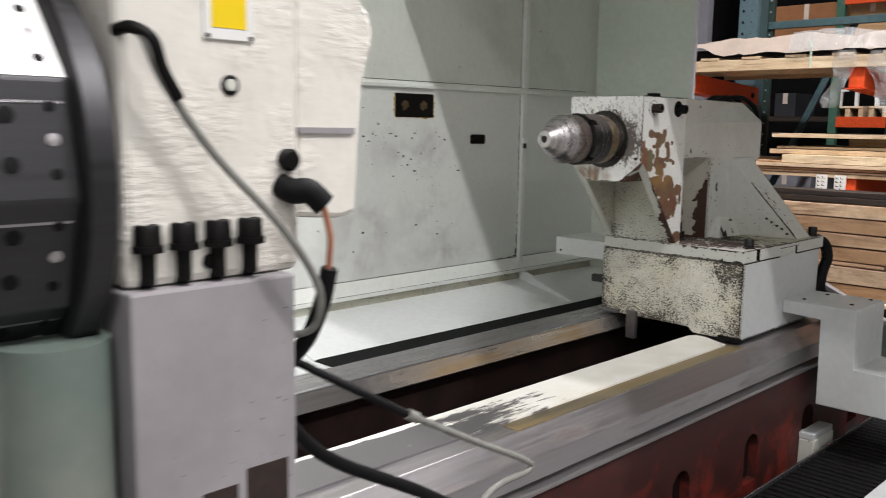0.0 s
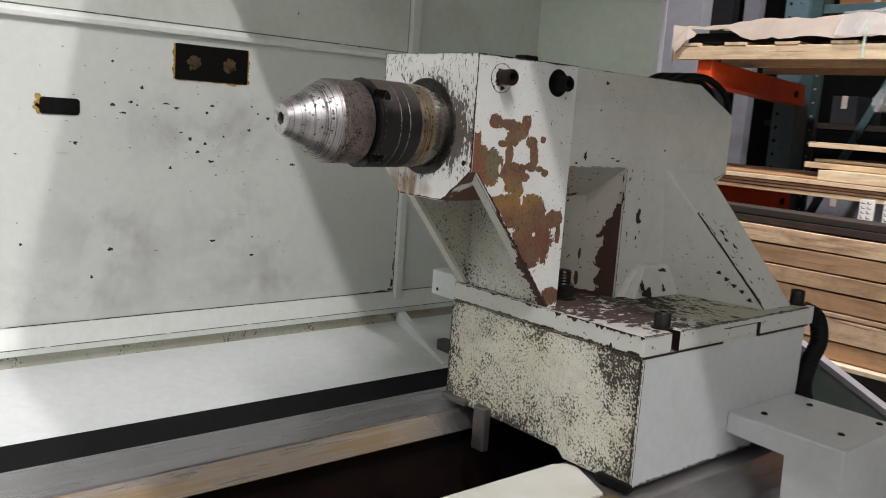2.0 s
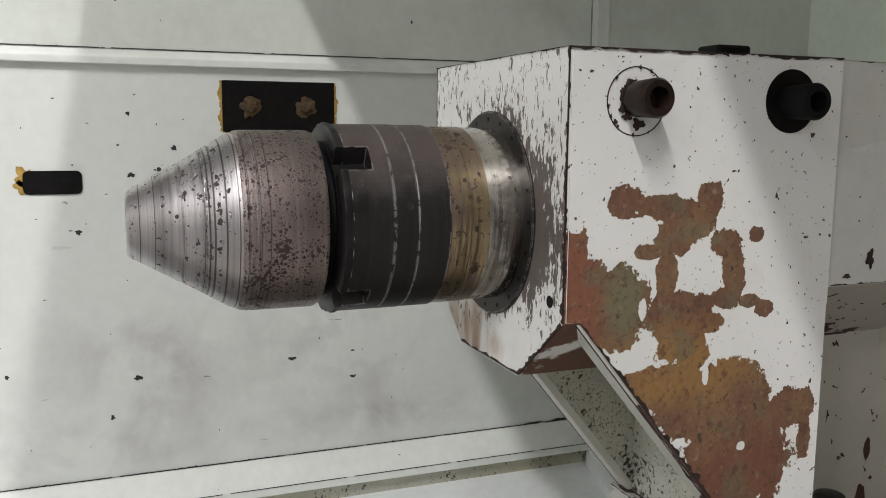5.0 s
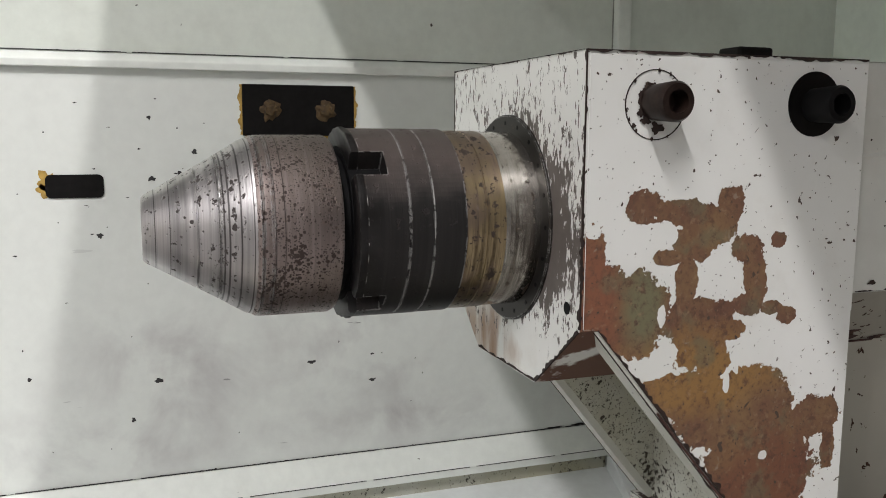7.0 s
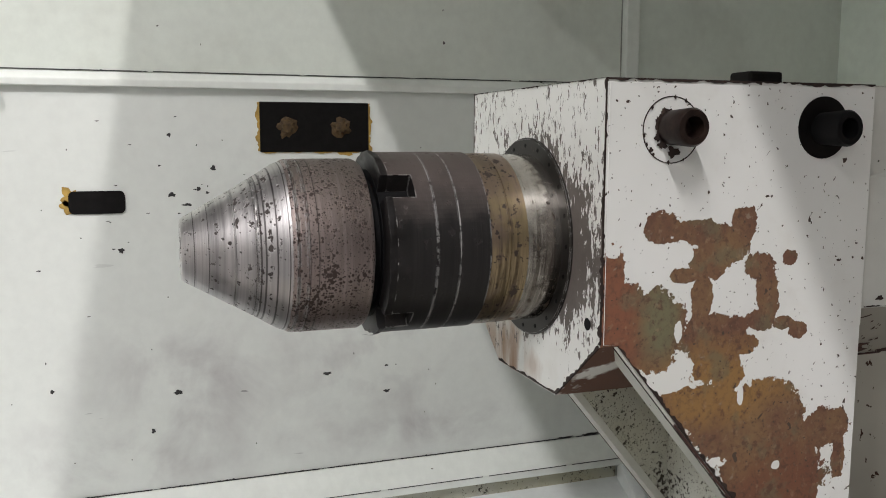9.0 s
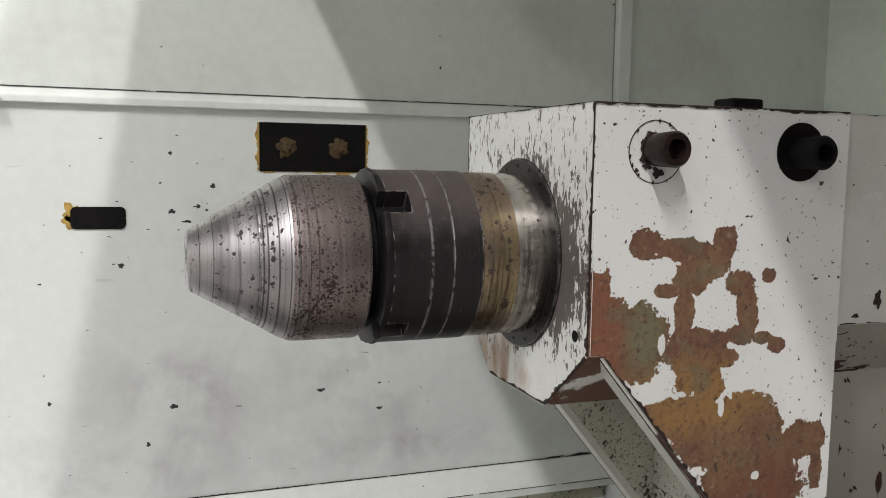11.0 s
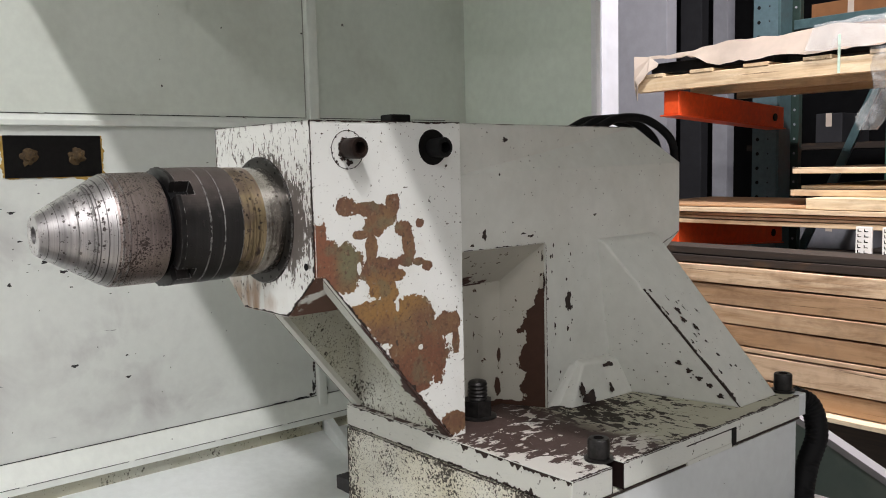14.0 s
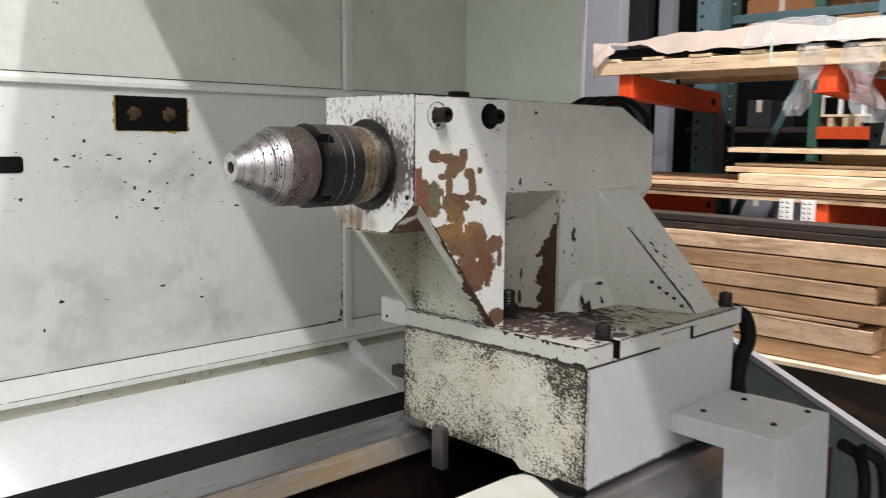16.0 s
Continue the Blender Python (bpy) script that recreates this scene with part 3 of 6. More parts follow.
m_point = turned_steel("bright_turned_steel", (0.56, 0.54, 0.535), 0.635, 0.31, (0.06, 0.05, 0.047), bands=0.2, blotsize=75, dots=110.0, scarce=-0.02, grooves=((2.4418, 0.0005), (2.454, 0.0004), (2.494, 0.0010), (2.4975, 0.0009), (2.5015, 0.0010), (2.5108, 0.0009), (2.521, 0.0007)), dotted=(2.4785, 2.487, 2.505))
m_sleeve = turned_steel("pitted_steel", (0.38, 0.315, 0.295), 0.640, 0.33, (0.055, 0.038, 0.033), 260.0, 210.0, 0.03, blotsize=90, gathered=0.20, dots=210.0, scarce=0.22, grooves=((2.5275, 0.0012), (2.5382, 0.0006), (2.5462, 0.0005)))
m_quill = quill_steel("oiled_shaded_quill_steel", (0.56, 0.53, 0.48), 0.17, 0.62)
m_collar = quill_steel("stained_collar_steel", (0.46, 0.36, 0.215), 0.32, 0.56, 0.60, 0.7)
m_nut = turned_steel("blackened_nut_steel", (0.024, 0.022, 0.021), 0.66, 0.40, (0.018, 0.014, 0.014), wear=0.6, dust=0.45, metal=0.40, bright=(2.617, 2.6555, 2.6783), gap_shade=2.6162)


def way_cover_paint():
    """White paint on the way strip, scraped to bare grey steel towards the carriage."""
    n = Nodes("worn_way_cover")
    scrape = n.noise(46, 6, 0.7, stretch=(1.0, 0.16, 1.0), distort=0.2)
    near = n.math("MULTIPLY", n.math("SUBTRACT", 1.0, n.step(n.axis(1), 1.25, 2.25)), n.step(n.axis(1), 1.02, 1.20))
    near = n.math("MULTIPLY", near, n.step(n.axis(0), -1.557, -1.525))
    worn = n.step(n.math("ADD", scrape, n.math("MULTIPLY", near, 0.55)), 0.70, 0.76)
    col = n.mix(worn, n.mix(n.step(n.noise(7, 4, 0.6), 0.4, 0.7), (0.80, 0.79, 0.74), (0.70, 0.68, 0.59)), (0.22, 0.21, 0.22))
    n.bump(n.math("MULTIPLY", worn, -1.0), 0.3, 0.001)
    return n.out(col, n.math("SUBTRACT", 0.45, n.math("MULTIPLY", worn, 0.12)), n.math("MULTIPLY", worn, 0.7))


m_waycover = way_cover_paint()


def stained_way():
    """Bright ground steel with ochre oil streaks along the middle of its length."""
    n = Nodes("stained_way_face")
    lines = n.noise(3.0, 5, 0.6, stretch=(34.0, 0.7, 34.0))
    y = n.math("ADD", n.axis(1), n.math("MULTIPLY", n.math("SUBTRACT", n.noise(4, 4, 0.6), 0.5), 0.5))
    zone = n.math("MULTIPLY", n.step(y, 1.65, 2.0), n.math("SUBTRACT", 1.0, n.step(y, 2.75, 3.05)))
    streak = n.step(n.noise(2.0, 5, 0.6, stretch=(22.0, 0.9, 22.0)), 0.30, 0.55)
    col = n.mix(n.step(lines, 0.3, 0.75), (0.54, 0.52, 0.51), (0.64, 0.62, 0.60))
    k = n.math("MULTIPLY", n.math("MULTIPLY", zone, streak), 0.8)
    col = n.mix(k, col, (0.31, 0.195, 0.062))
    col = n.mix(n.math("MULTIPLY", n.step(n.noise(5, 4, 0.6, stretch=(4.0, 1.0, 4.0)), 0.6, 0.75), 0.5), col, (0.14, 0.11, 0.10))
    n.bump(lines, 0.12, 0.001)
    return n.out(col, n.math("ADD", 0.20, n.math("MULTIPLY", k, 0.25)), n.math("SUBTRACT", 0.9, n.math("MULTIPLY", k, 0.55)))


m_wayface = stained_way()


def clear_film():
    """Crumpled clear wrapping film."""
    n = Nodes("clear_film")
    n.bump(n.noise(14, 5, 0.65, distort=1.0), 1.0, 0.03)
    m = n.out((0.85, 0.87, 0.88), 0.16, 0.0)
    n.bsdf.inputs["Alpha"].default_value = 0.22
    return m


m_film = clear_film()


def wall_paint():
    """Pale sheet-metal paint with grey rubbed smudges low on the panel."""
    n = Nodes("smudged_panel_paint")
    base = (0.69, 0.72, 0.68)
    fine = n.noise(38, 4, 0.6)
    col = n.mix(n.step(fine, 0.35, 0.7), base, tuple(c * 0.95 for c in base))
    zone = None
    for y, z, ry, rz in ((2.48, 0.98, 0.26, 0.22), (2.85, 1.02, 0.30, 0.24), (2.75, 1.30, 0.34, 0.20), (2.35, 0.84, 0.40, 0.10), (3.0, 0.84, 0.5, 0.08), (1.2, 1.0, 0.6, 0.3)):
        d = n.vmath("LENGTH", n.vmath("MULTIPLY", n.vmath("SUBTRACT", n.pos, (0, y, z)), (0, 1 / ry, 1 / rz)), (0, 0, 0))
        d = n.math("SUBTRACT", 1.0, n.step(d, 0.2, 1.15))
        zone = d if zone is None else n.math("MAXIMUM", zone, d)
    rub = n.step(n.noise(6.5, 5, 0.6, distort=0.3), 0.44, 0.72)
    col = n.mix(n.math("MULTIPLY", n.math("MULTIPLY", zone, rub), 0.62), col, (0.33, 0.305, 0.315))
    scratch = n.step(n.noise(30, 3, 0.5, stretch=(1.0, 0.25, 1.6), distort=0.3), 0.755, 0.77)
    col = n.mix(n.math("MULTIPLY", scratch, n.math("ADD", 0.15, n.math("MULTIPLY", zone, 0.6))), col, (0.10, 0.10, 0.10))
    n.bump(n.noise(7, 3, 0.5), 0.12, 0.004)
    return n.out(col, n.math("ADD", n.math("MULTIPLY", fine, 0.14), 0.30))


m_lower = wall_paint()

m_ring = turned_steel("seal_ring_steel", (0.06, 0.056, 0.052), 0.66, 0.38)

# ---- shape helpers ----


def thing(name, at, label, category, group="", kind=""):
    ob = new(name)
    ob.empty_display_size = 0.1
    ob.location = at
    return tagged(ob, label, category, group, kind)


def base_of(parent):
    while parent is not None and parent.parent is not None:
        parent = parent.parent
    return Vector(parent.location) if parent is not None else Vector((0, 0, 0))


def part(name, bm, material, parent=None, label="", smooth=False):
    if parent is not None:
        bmesh.ops.translate(bm, verts=bm.verts, vec=-base_of(parent))
    bmesh.ops.recalc_face_normals(bm, faces=bm.faces)
    me = bpy.data.meshes.new(name)
    bm.to_mesh(me)
    bm.free()
    me.materials.append(material)
    if smooth:
        me.polygons.foreach_set("use_smooth", [True] * len(me.polygons))
        me.set_sharp_from_angle(angle=radians(38))
    ob = new(name, me)
    ob.parent = parent
    if label:
        tagged(ob, label)
    return ob


def bevelled(bm, width, segments=2):
    if width > 0:
        bmesh.ops.bevel(bm, geom=[e for e in bm.edges if len(e.link_faces) == 2], offset=width, segments=segments, profile=0.5, affect="EDGES", clamp_overlap=True)
    return bm


def add_box(bm, lo, hi):
    v = [bm.verts.new((x, y, z)) for x in (lo[0], hi[0]) for y in (lo[1], hi[1]) for z in (lo[2], hi[2])]
    for f in ((0, 1, 3, 2), (4, 6, 7, 5), (0, 4, 5, 1), (2, 3, 7, 6), (0, 2, 6, 4), (1, 5, 7, 3)):
        bm.faces.new([v[k] for k in f])
    return bm


def boxes(*pairs, bevel=0.0, segments=2):
    bm = bmesh.new()
    for lo, hi in pairs:
        add_box(bm, lo, hi)
    return bevelled(bm, bevel, segments)


def prism(points, axis, a, b, bevel=0.0, segments=2, bm=None):
    """A polygon drawn in the two other axes (in x, y, z order), drawn out along axis from a to b."""
    own = bm is None
    bm = bm or bmesh.new()
    k = "xyz".index(axis)

    def at(p, c):
        q = list(p)
        q.insert(k, c)
        return bm.verts.new(q)

    lo, hi = [at(p, a) for p in points], [at(p, b) for p in points]
    bm.faces.new(lo)
    bm.faces.new(hi[::-1])
    n = len(points)
    for i in range(n):
        bm.faces.new([lo[i], hi[i], hi[(i + 1) % n], lo[(i + 1) % n]])
    return bevelled(bm, bevel, segments) if own else bm


def hexa(corners, bevel=0.0):
    """Eight corners, four below and four above in the same order."""
    bm = bmesh.new()
    v = [bm.verts.new(c) for c in corners]
    for f in ((0, 1, 2, 3), (4, 5, 6, 7), (0, 1, 5, 4), (1, 2, 6, 5), (2, 3, 7, 6), (3, 0, 4, 7)):
        bm.faces.new([v[k] for k in f])
    return bevelled(bm, bevel)


def turned(profile, centre, axis="y", segments=64, bm=None):
    """A profile of (place along the axis, radius), turned round the axis through centre."""
    bm = bm or bmesh.new()
    k = "xyz".index(axis)
    u, w = [i for i in range(3) if i != k]
    rings = []
    for s, r in profile:
        ring = []
        for i in range(segments):
            a = 2 * math.pi * i / segments
            p = list(centre)
            p[k] = s
            p[u] += r * math.cos(a)
            p[w] += r * math.sin(a)
            ring.append(bm.verts.new(p))
        rings.append(ring)
    for one, two in zip(rings, rings[1:]):
        for i in range(segments):
            j = (i + 1) % segments
            bm.faces.new((one[i], one[j], two[j], two[i]))
    bm.faces.new(rings[0][::-1])
    bm.faces.new(rings[-1])
    return bm


def tube(points, radius, segments=12, per=8, ridge=0.0):
    """A round hose along a smooth line through the points."""
    pts = [Vector(p) for p in points]
    line = []
    ext = [2 * pts[0] - pts[1], *pts, 2 * pts[-1] - pts[-2]]
    for i in range(1, len(ext) - 2):
        p0, p1, p2, p3 = ext[i - 1:i + 3]
        for j in range(per):
            t = j / per
            line.append(0.5 * (2 * p1 + (p2 - p0) * t + (2 * p0 - 5 * p1 + 4 * p2 - p3) * t * t + (3 * p1 - p0 - 3 * p2 + p3) * t ** 3))
    line.append(pts[-1])
    bm = bmesh.new()
    rings, side = [], None
    for i, p in enumerate(line):
        d = (line[min(i + 1, len(line) - 1)] - line[max(i - 1, 0)]).normalized()
        side = d.orthogonal().normalized() if side is None else (side - d * side.dot(d)).normalized()
        up = d.cross(side)
        r = radius * (1 - ridge * (i % 2))
        rings.append([bm.verts.new(p + r * (math.cos(a) * side + math.sin(a) * up)) for a in (2 * math.pi * k / segments for k in range(segments))])
    for one, two in zip(rings, rings[1:]):
        for k in range(segments):
            bm.faces.new((one[k], one[(k + 1) % segments], two[(k + 1) % segments], two[k]))
    bm.faces.new(rings[0][::-1])
    bm.faces.new(rings[-1])
    return bm


def chips(name, parent, material, origin, u, v, spots, seed=1, lift=0.0007, label=""):
    """Flat ragged flakes on a plane: spots of (u, v, half width, half height), as one thin part."""
    r = random.Random(seed)
    o, u, v = Vector(origin), Vector(u), Vector(v)
    n = u.cross(v).normalized() * lift
    bm = bmesh.new()
    for a, b, ru, rv in spots:
        k = 9 if max(ru, rv) < 0.006 else 26
        ring, w = [], 1.0
        ph = [r.uniform(0, 6.28) for _ in range(3)]
        for i in range(k):
            t = 2 * math.pi * i / k
            w = 0.80 + 0.16 * math.sin(3 * t + ph[0]) + 0.12 * math.sin(5 * t + ph[1]) + r.uniform(-0.13, 0.13)
            ring.append(bm.verts.new(o + u * (a + ru * w * math.cos(t)) + v * (b + rv * w * math.sin(t)) + n))
        bm.faces.new(ring)
    ob = part(name, bm, material, parent, label)
    return tagged(ob, kind="stuff")


def ragged(name, parent, material, a, b, inward, width, seed=1, cover=0.5, lift=0.0008, grow=1.0):
    """A broken, ragged strip of bare metal along an edge from a to b, reaching inward over the face."""
    a, b, inw = Vector(a), Vector(b), Vector(inward).normalized()
    run = b - a
    up = run.cross(inw).normalized()
    n = max(8, int(run.length / 0.0022))
    bm = bmesh.new()
    last = None
    for i in range(n + 1):
        t = i / n
        s = run.length * t
        w = cover + 0.9 * noise.noise(Vector((s * 55, seed * 3.1, 0))) + 0.7 * noise.noise(Vector((s * 190, seed * 7.7, 4))) + 0.5 * noise.noise(Vector((s * 16, seed * 1.3, 9)))
        w = max(0.02, min(2.2, w)) * width * (1 + (grow - 1) * t)
        o = a + run * t
        q = [bm.verts.new(o + sgn * up * lift + inw * d) for sgn, d in ((1, 0.0), (1, w), (-1, w), (-1, 0.0))]
        if last:
            for k in range(4):
                bm.faces.new((last[k], last[(k + 1) % 4], q[(k + 1) % 4], q[k]))
        else:
            bm.faces.new(q)
        last = q
    bm.faces.new(last[::-1])
    return tagged(part(name, bm, material, parent), kind="stuff")


def slab(name, lo, hi, material, label, category="", bevel=0.0):
    ob = part(name, boxes((lo, hi), bevel=bevel), material)
    return tagged(ob, label, category, "", "structure")

# ---- warehouse ----
slab("floor", (-14, -12, -0.2), (12, 18, 0.0), m_concrete, "grey concrete warehouse floor")
slab("ceiling", (-14, -12, 7.6), (12, 18, 7.8), m_wall, "grey warehouse ceiling high above the machines")
slab("wall_north", (-14, 18, 0), (12, 18.2, 7.6), m_dark, "far wall behind the pallet racks, blackened for the dim hall")
slab("wall_south", (-14, -12.2, 0), (12, -12, 7.6), m_wall, "grey warehouse wall")
slab("wall_west", (-14.2, -12.2, 0), (-14, 18.2, 7.6), m_dark, "warehouse side wall, blackened for the dim hall")
slab("wall_east", (12, -12.2, 0), (12.2, 18.2, 7.6), m_wall, "grey warehouse side wall")

# ---- machine enclosure ----
WX = -2.812
enc = thing("machine_enclosure", (-2.8, 2.0, 0.0), "pale grey-green sheet-metal lathe enclosure with scuffed panels", "enclosure")
part("lower_panel", boxes(((WX - 0.03, -1.5, 0.70), (WX, 4.14, 1.60))), m_lower, enc)
part("upper_panel", boxes(((WX - 0.03, -1.5, 1.60), (WX - 0.004, 4.14, 2.33))), m_upper, enc)
part("upper_ledge", prism([(WX - 0.01, 1.598), (WX + 0.016, 1.598), (WX + 0.016, 1.612), (WX - 0.004, 1.628)], "y", -1.5, 4.12, 0.002), m_panel, enc)
part("lower_ledge", prism([(WX - 0.01, 0.768), (WX + 0.004, 0.768), (WX + 0.034, 0.712), (WX + 0.034, 0.694), (WX - 0.01, 0.694)], "y", -1.5, 4.12, 0.002), m_panel, enc)
for y in (0.52, 2.0, 3.485):
    part("mullion", boxes(((WX - 0.005, y, 0.69), (WX + 0.02, y + 0.03, 1.60)), bevel=0.003), m_panel, enc)
for y in (0.42, 1.90, 3.49):
    part("mullion", boxes(((WX - 0.03, y, 1.625), (WX + 0.018, y + 0.035, 2.33)), bevel=0.003), m_panel, enc)
for y, sd in ((3.515, 51), (3.485, 52)):
    ragged("rust_line", enc, m_rust, (WX + 0.0005, y, 0.775), (WX + 0.0005, y, 1.59), (0, 1 if y > 3.5 else -1, 0), 0.0055, sd, 0.3, 0.0008)
latch = part("latch", boxes(((WX + 0.0195, 3.484, 1.352), (WX + 0.032, 3.516, 1.378)), bevel=0.003), m_tray, enc, "small white latch on the post")
part("latch_bolt", boxes(((WX + 0.0195, 3.490, 1.326), (WX + 0.028, 3.510, 1.3515)), bevel=0.002), m_nick, latch)
chips("stain", enc, m_nick, (WX + 0.0004, 0, 0), (0, 1, 0), (0, 0, 1), [(3.476, 0.80, 0.006, 0.022), (3.470, 0.776, 0.014, 0.005), (3.522, 0.79, 0.006, 0.016), (3.478, 0.86, 0.003, 0.02), (3.43, 0.772, 0.03, 0.003), (3.36, 0.771, 0.03, 0.002)], 71, 0.0009)
part("ledge_tab", boxes(((WX, 2.025, 1.600), (WX + 0.05, 2.15, 1.606)), bevel=0.001), m_panel, enc)
part("end_panel", boxes(((WX - 0.03, 4.14, 0.3), (-2.2365, 4.17, 2.33)), bevel=0.003), m_endpanel, enc, "pale green end panel")
part("end_flange", boxes(((-2.234, 4.124, 0.3), (-2.214, 4.146, 2.33)), bevel=0.003), m_whitesteel, enc, "white folded flange")
part("roof_panel", prism([(WX - 0.03, 2.502), (0.1, 2.5905), (0.1, 4.2), (WX - 0.03, 4.2)], "z", 2.33, 2.36), m_panel, enc)
part("tray", hexa([(WX, 1.975, 0.64), (-2.385, 1.885, 0.58), (-2.385, 4.14, 0.58), (WX, 4.14, 0.64), (WX, 1.975, 0.655), (-2.385, 1.885, 0.6055), (-2.385, 4.14, 0.6055), (WX, 4.14, 0.655)]), m_tray, enc)
part("tray", hexa([(WX, -1.5, 0.62), (-2.385, -1.5, 0.575), (-2.385, 1.882, 0.575), (WX, 1.972, 0.62), (WX, -1.5, 0.648), (-2.385, -1.5, 0.601), (-2.385, 1.882, 0.601), (WX, 1.972, 0.648)]), m_tray, enc)
part("tray", boxes(((-2.385, -1.5, 0.575), (-2.066, 1.876, 0.6005))), m_tray, enc)
part("back_skirt", boxes(((WX - 0.03, -1.5, 0.0), (WX - 0.001, 4.14, 0.70))), m_panel, enc)
part("tray_rib", hexa([(-2.80, 1.955, 0.63), (-2.38, 1.872, 0.57), (-2.38, 1.89, 0.57), (-2.80, 1.985, 0.63),
                       (-2.80, 1.955, 0.685), (-2.38, 1.872, 0.606), (-2.38, 1.89, 0.606), (-2.80, 1.985, 0.685)], 0.002), m_tray, enc)
part("tray_rib", hexa([(-2.80, 3.50, 0.63), (-2.40, 3.40, 0.57), (-2.40, 3.42, 0.57), (-2.80, 3.53, 0.63),
                       (-2.80, 3.50, 0.70), (-2.40, 3.40, 0.615), (-2.40, 3.42, 0.615), (-2.80, 3.53, 0.70)], 0.002), m_tray, enc)
# Grime and the ledge's shade share this riser colour.
m_riser = speckled("grimy_shaded_riser_paint", (0.50, 0.50, 0.43), 0.66, 90)
for ya, yb in ((-1.5, 1.95), (1.99, 3.50), (3.53, 4.13)):
    part("tray_riser", boxes(((WX - 0.002, ya, 0.646), (WX + 0.006, yb, 0.6935)), bevel=0.001), m_riser, enc, "grimy riser under the wall ledge, the ledge's shade in its colour")
# Thin grey lines draw the edge shade on both sides of each upper mullion.
for y in (0.42, 1.90, 3.49):
    part("seam", boxes(((WX - 0.0045, y - 0.0030, 1.632), (WX - 0.002, y - 0.0006, 2.33))), m_seam, enc)
    part("seam", boxes(((WX - 0.0045, y + 0.0356, 1.632), (WX - 0.002, y + 0.0376, 2.33))), m_seam, enc)
part("rubber_strip", boxes(((-2.385, 1.876, 0.596), (-2.066, 4.1, 0.604))), m_strip, enc, "black rubber strip")
bracket = part("contact_plate", boxes(((WX - 0.002, 2.636, 1.470), (WX + 0.004, 2.868, 1.574)), bevel=0.002), m_black, enc, "black bare-metal patch with two rusty bolts")
for y in (2.693, 2.806):
    bm = turned([(WX, 0.020), (WX + 0.005, 0.021), (WX + 0.007, 0.017), (WX + 0.008, 0.013), (WX + 0.012, 0.011), (WX + 0.013, 0.006)], (0, y, 1.522), "x", 22)
    for vert in bm.verts:
        out = Vector((0, vert.co.y - y, vert.co.z - 1.522))
        vert.co += out * (0.45 * noise.noise(Vector((y * 90 + vert.co.y * 120, vert.co.z * 120, vert.co.x * 300)))) + Vector((0.003 * noise.noise(vert.co * 210), 0, 0))
    b = part("bolt", bm, m_rustybolt, bracket, smooth=True)
for y in (2.264, 3.12):
    corner = [(y + 0.052 + sy * 0.042 + 0.010 * math.cos(a), 1.3725 + sz * 0.0125 + 0.010 * math.sin(a)) for sy, sz, a0 in ((1, 1, 0), (-1, 1, 1), (-1, -1, 2), (1, -1, 3)) for a in (math.pi / 2 * (a0 + k / 4) for k in range(5))]
    part("slot", prism(corner, "x", WX - 0.002, WX + 0.003), m_black, enc, "black slot with rounded corners")

for ya, inw in ((2.637, -1), (2.867, 1)):
    ragged("sealant", enc, m_glue, (WX + 0.001, ya, 1.472), (WX + 0.001, ya, 1.573), (0, inw, 0), 0.006, 31 + inw, 0.9, 0.0012)
ragged("sealant", enc, m_glue, (WX + 0.001, 2.64, 1.471), (WX + 0.001, 2.866, 1.471), (0, 0, -1), 0.003, 35, 0.4, 0.0012)
for sd, ya, yb, zz0, xx in ((61, 2.1, 3.45, 0.7695, WX + 0.0036), (62, 2.3, 2.75, 0.7695, WX + 0.0036), (63, 0.6, 1.9, 0.7695, WX + 0.0036), (64, 2.1, 3.4, 1.6285, WX - 0.003)):
    ragged("grime", enc, m_nick, (xx, ya, zz0), (xx, yb, zz0), (0, 0, 1), 0.0035, sd, -0.05)
chips("sealant", enc, m_glue, (WX, 0, 0), (0, 1, 0), (0, 0, 1), [(2.268, 1.383, 0.022, 0.022), (2.262, 1.366, 0.016, 0.016), (2.637, 1.545, 0.010, 0.03), (2.82, 1.469, 0.03, 0.007), (2.868, 1.55, 0.005, 0.022)], 3, 0.0012)
NICKS = [(2.54, 1.438), (2.51, 1.396), (2.527, 1.388), (2.612, 1.397), (2.644, 1.386), (2.756, 1.399), (2.739, 1.377), (2.887, 1.404), (2.91, 1.383), (2.945, 1.37), (2.659, 1.315), (2.688, 1.297), (2.795, 1.308), (2.881, 1.331), (2.736, 1.284), (2.713, 1.259), (2.757, 1.231), (2.773, 1.19), (3.04, 1.226), (2.629, 1.21), (2.457, 1.385), (2.487, 1.364), (2.357, 1.275), (2.456, 1.505), (2.216, 0.997), (2.455, 0.973), (2.77, 0.985), (2.905, 0.992), (2.905, 0.933), (2.403, 0.895)]
r = random.Random(8)
chips("nick", enc, m_nick, (WX, 0, 0), (0, 1, 0), (0, 0, 1), [(y, z, r.uniform(0.004, 0.013), r.uniform(0.0022, 0.0065)) for y, z in NICKS]
      + [(r.gauss(2.68, 0.22), r.gauss(1.34, 0.11), r.uniform(0.001, 0.005), r.uniform(0.0008, 0.002)) for _ in range(60)]
      + [(r.uniform(2.1, 3.4), r.uniform(0.82, 1.5), r.uniform(0.001, 0.0022), r.uniform(0.001, 0.003)) for _ in range(40)], 5)
for zz0, zz1, xx in ((0.7685, 0.7700, WX + 0.0035), (0.7120, 0.7132, WX + 0.0345)):
    y = -1.4
    while y < 4.0:
        ln = r.uniform(0.12, 0.34)
        part("seam", boxes(((xx - 0.002, y, zz0), (xx + 0.0005, min(4.1, y + ln), zz1))), m_nick, enc)
        y += ln + 0.016
y = -1.4
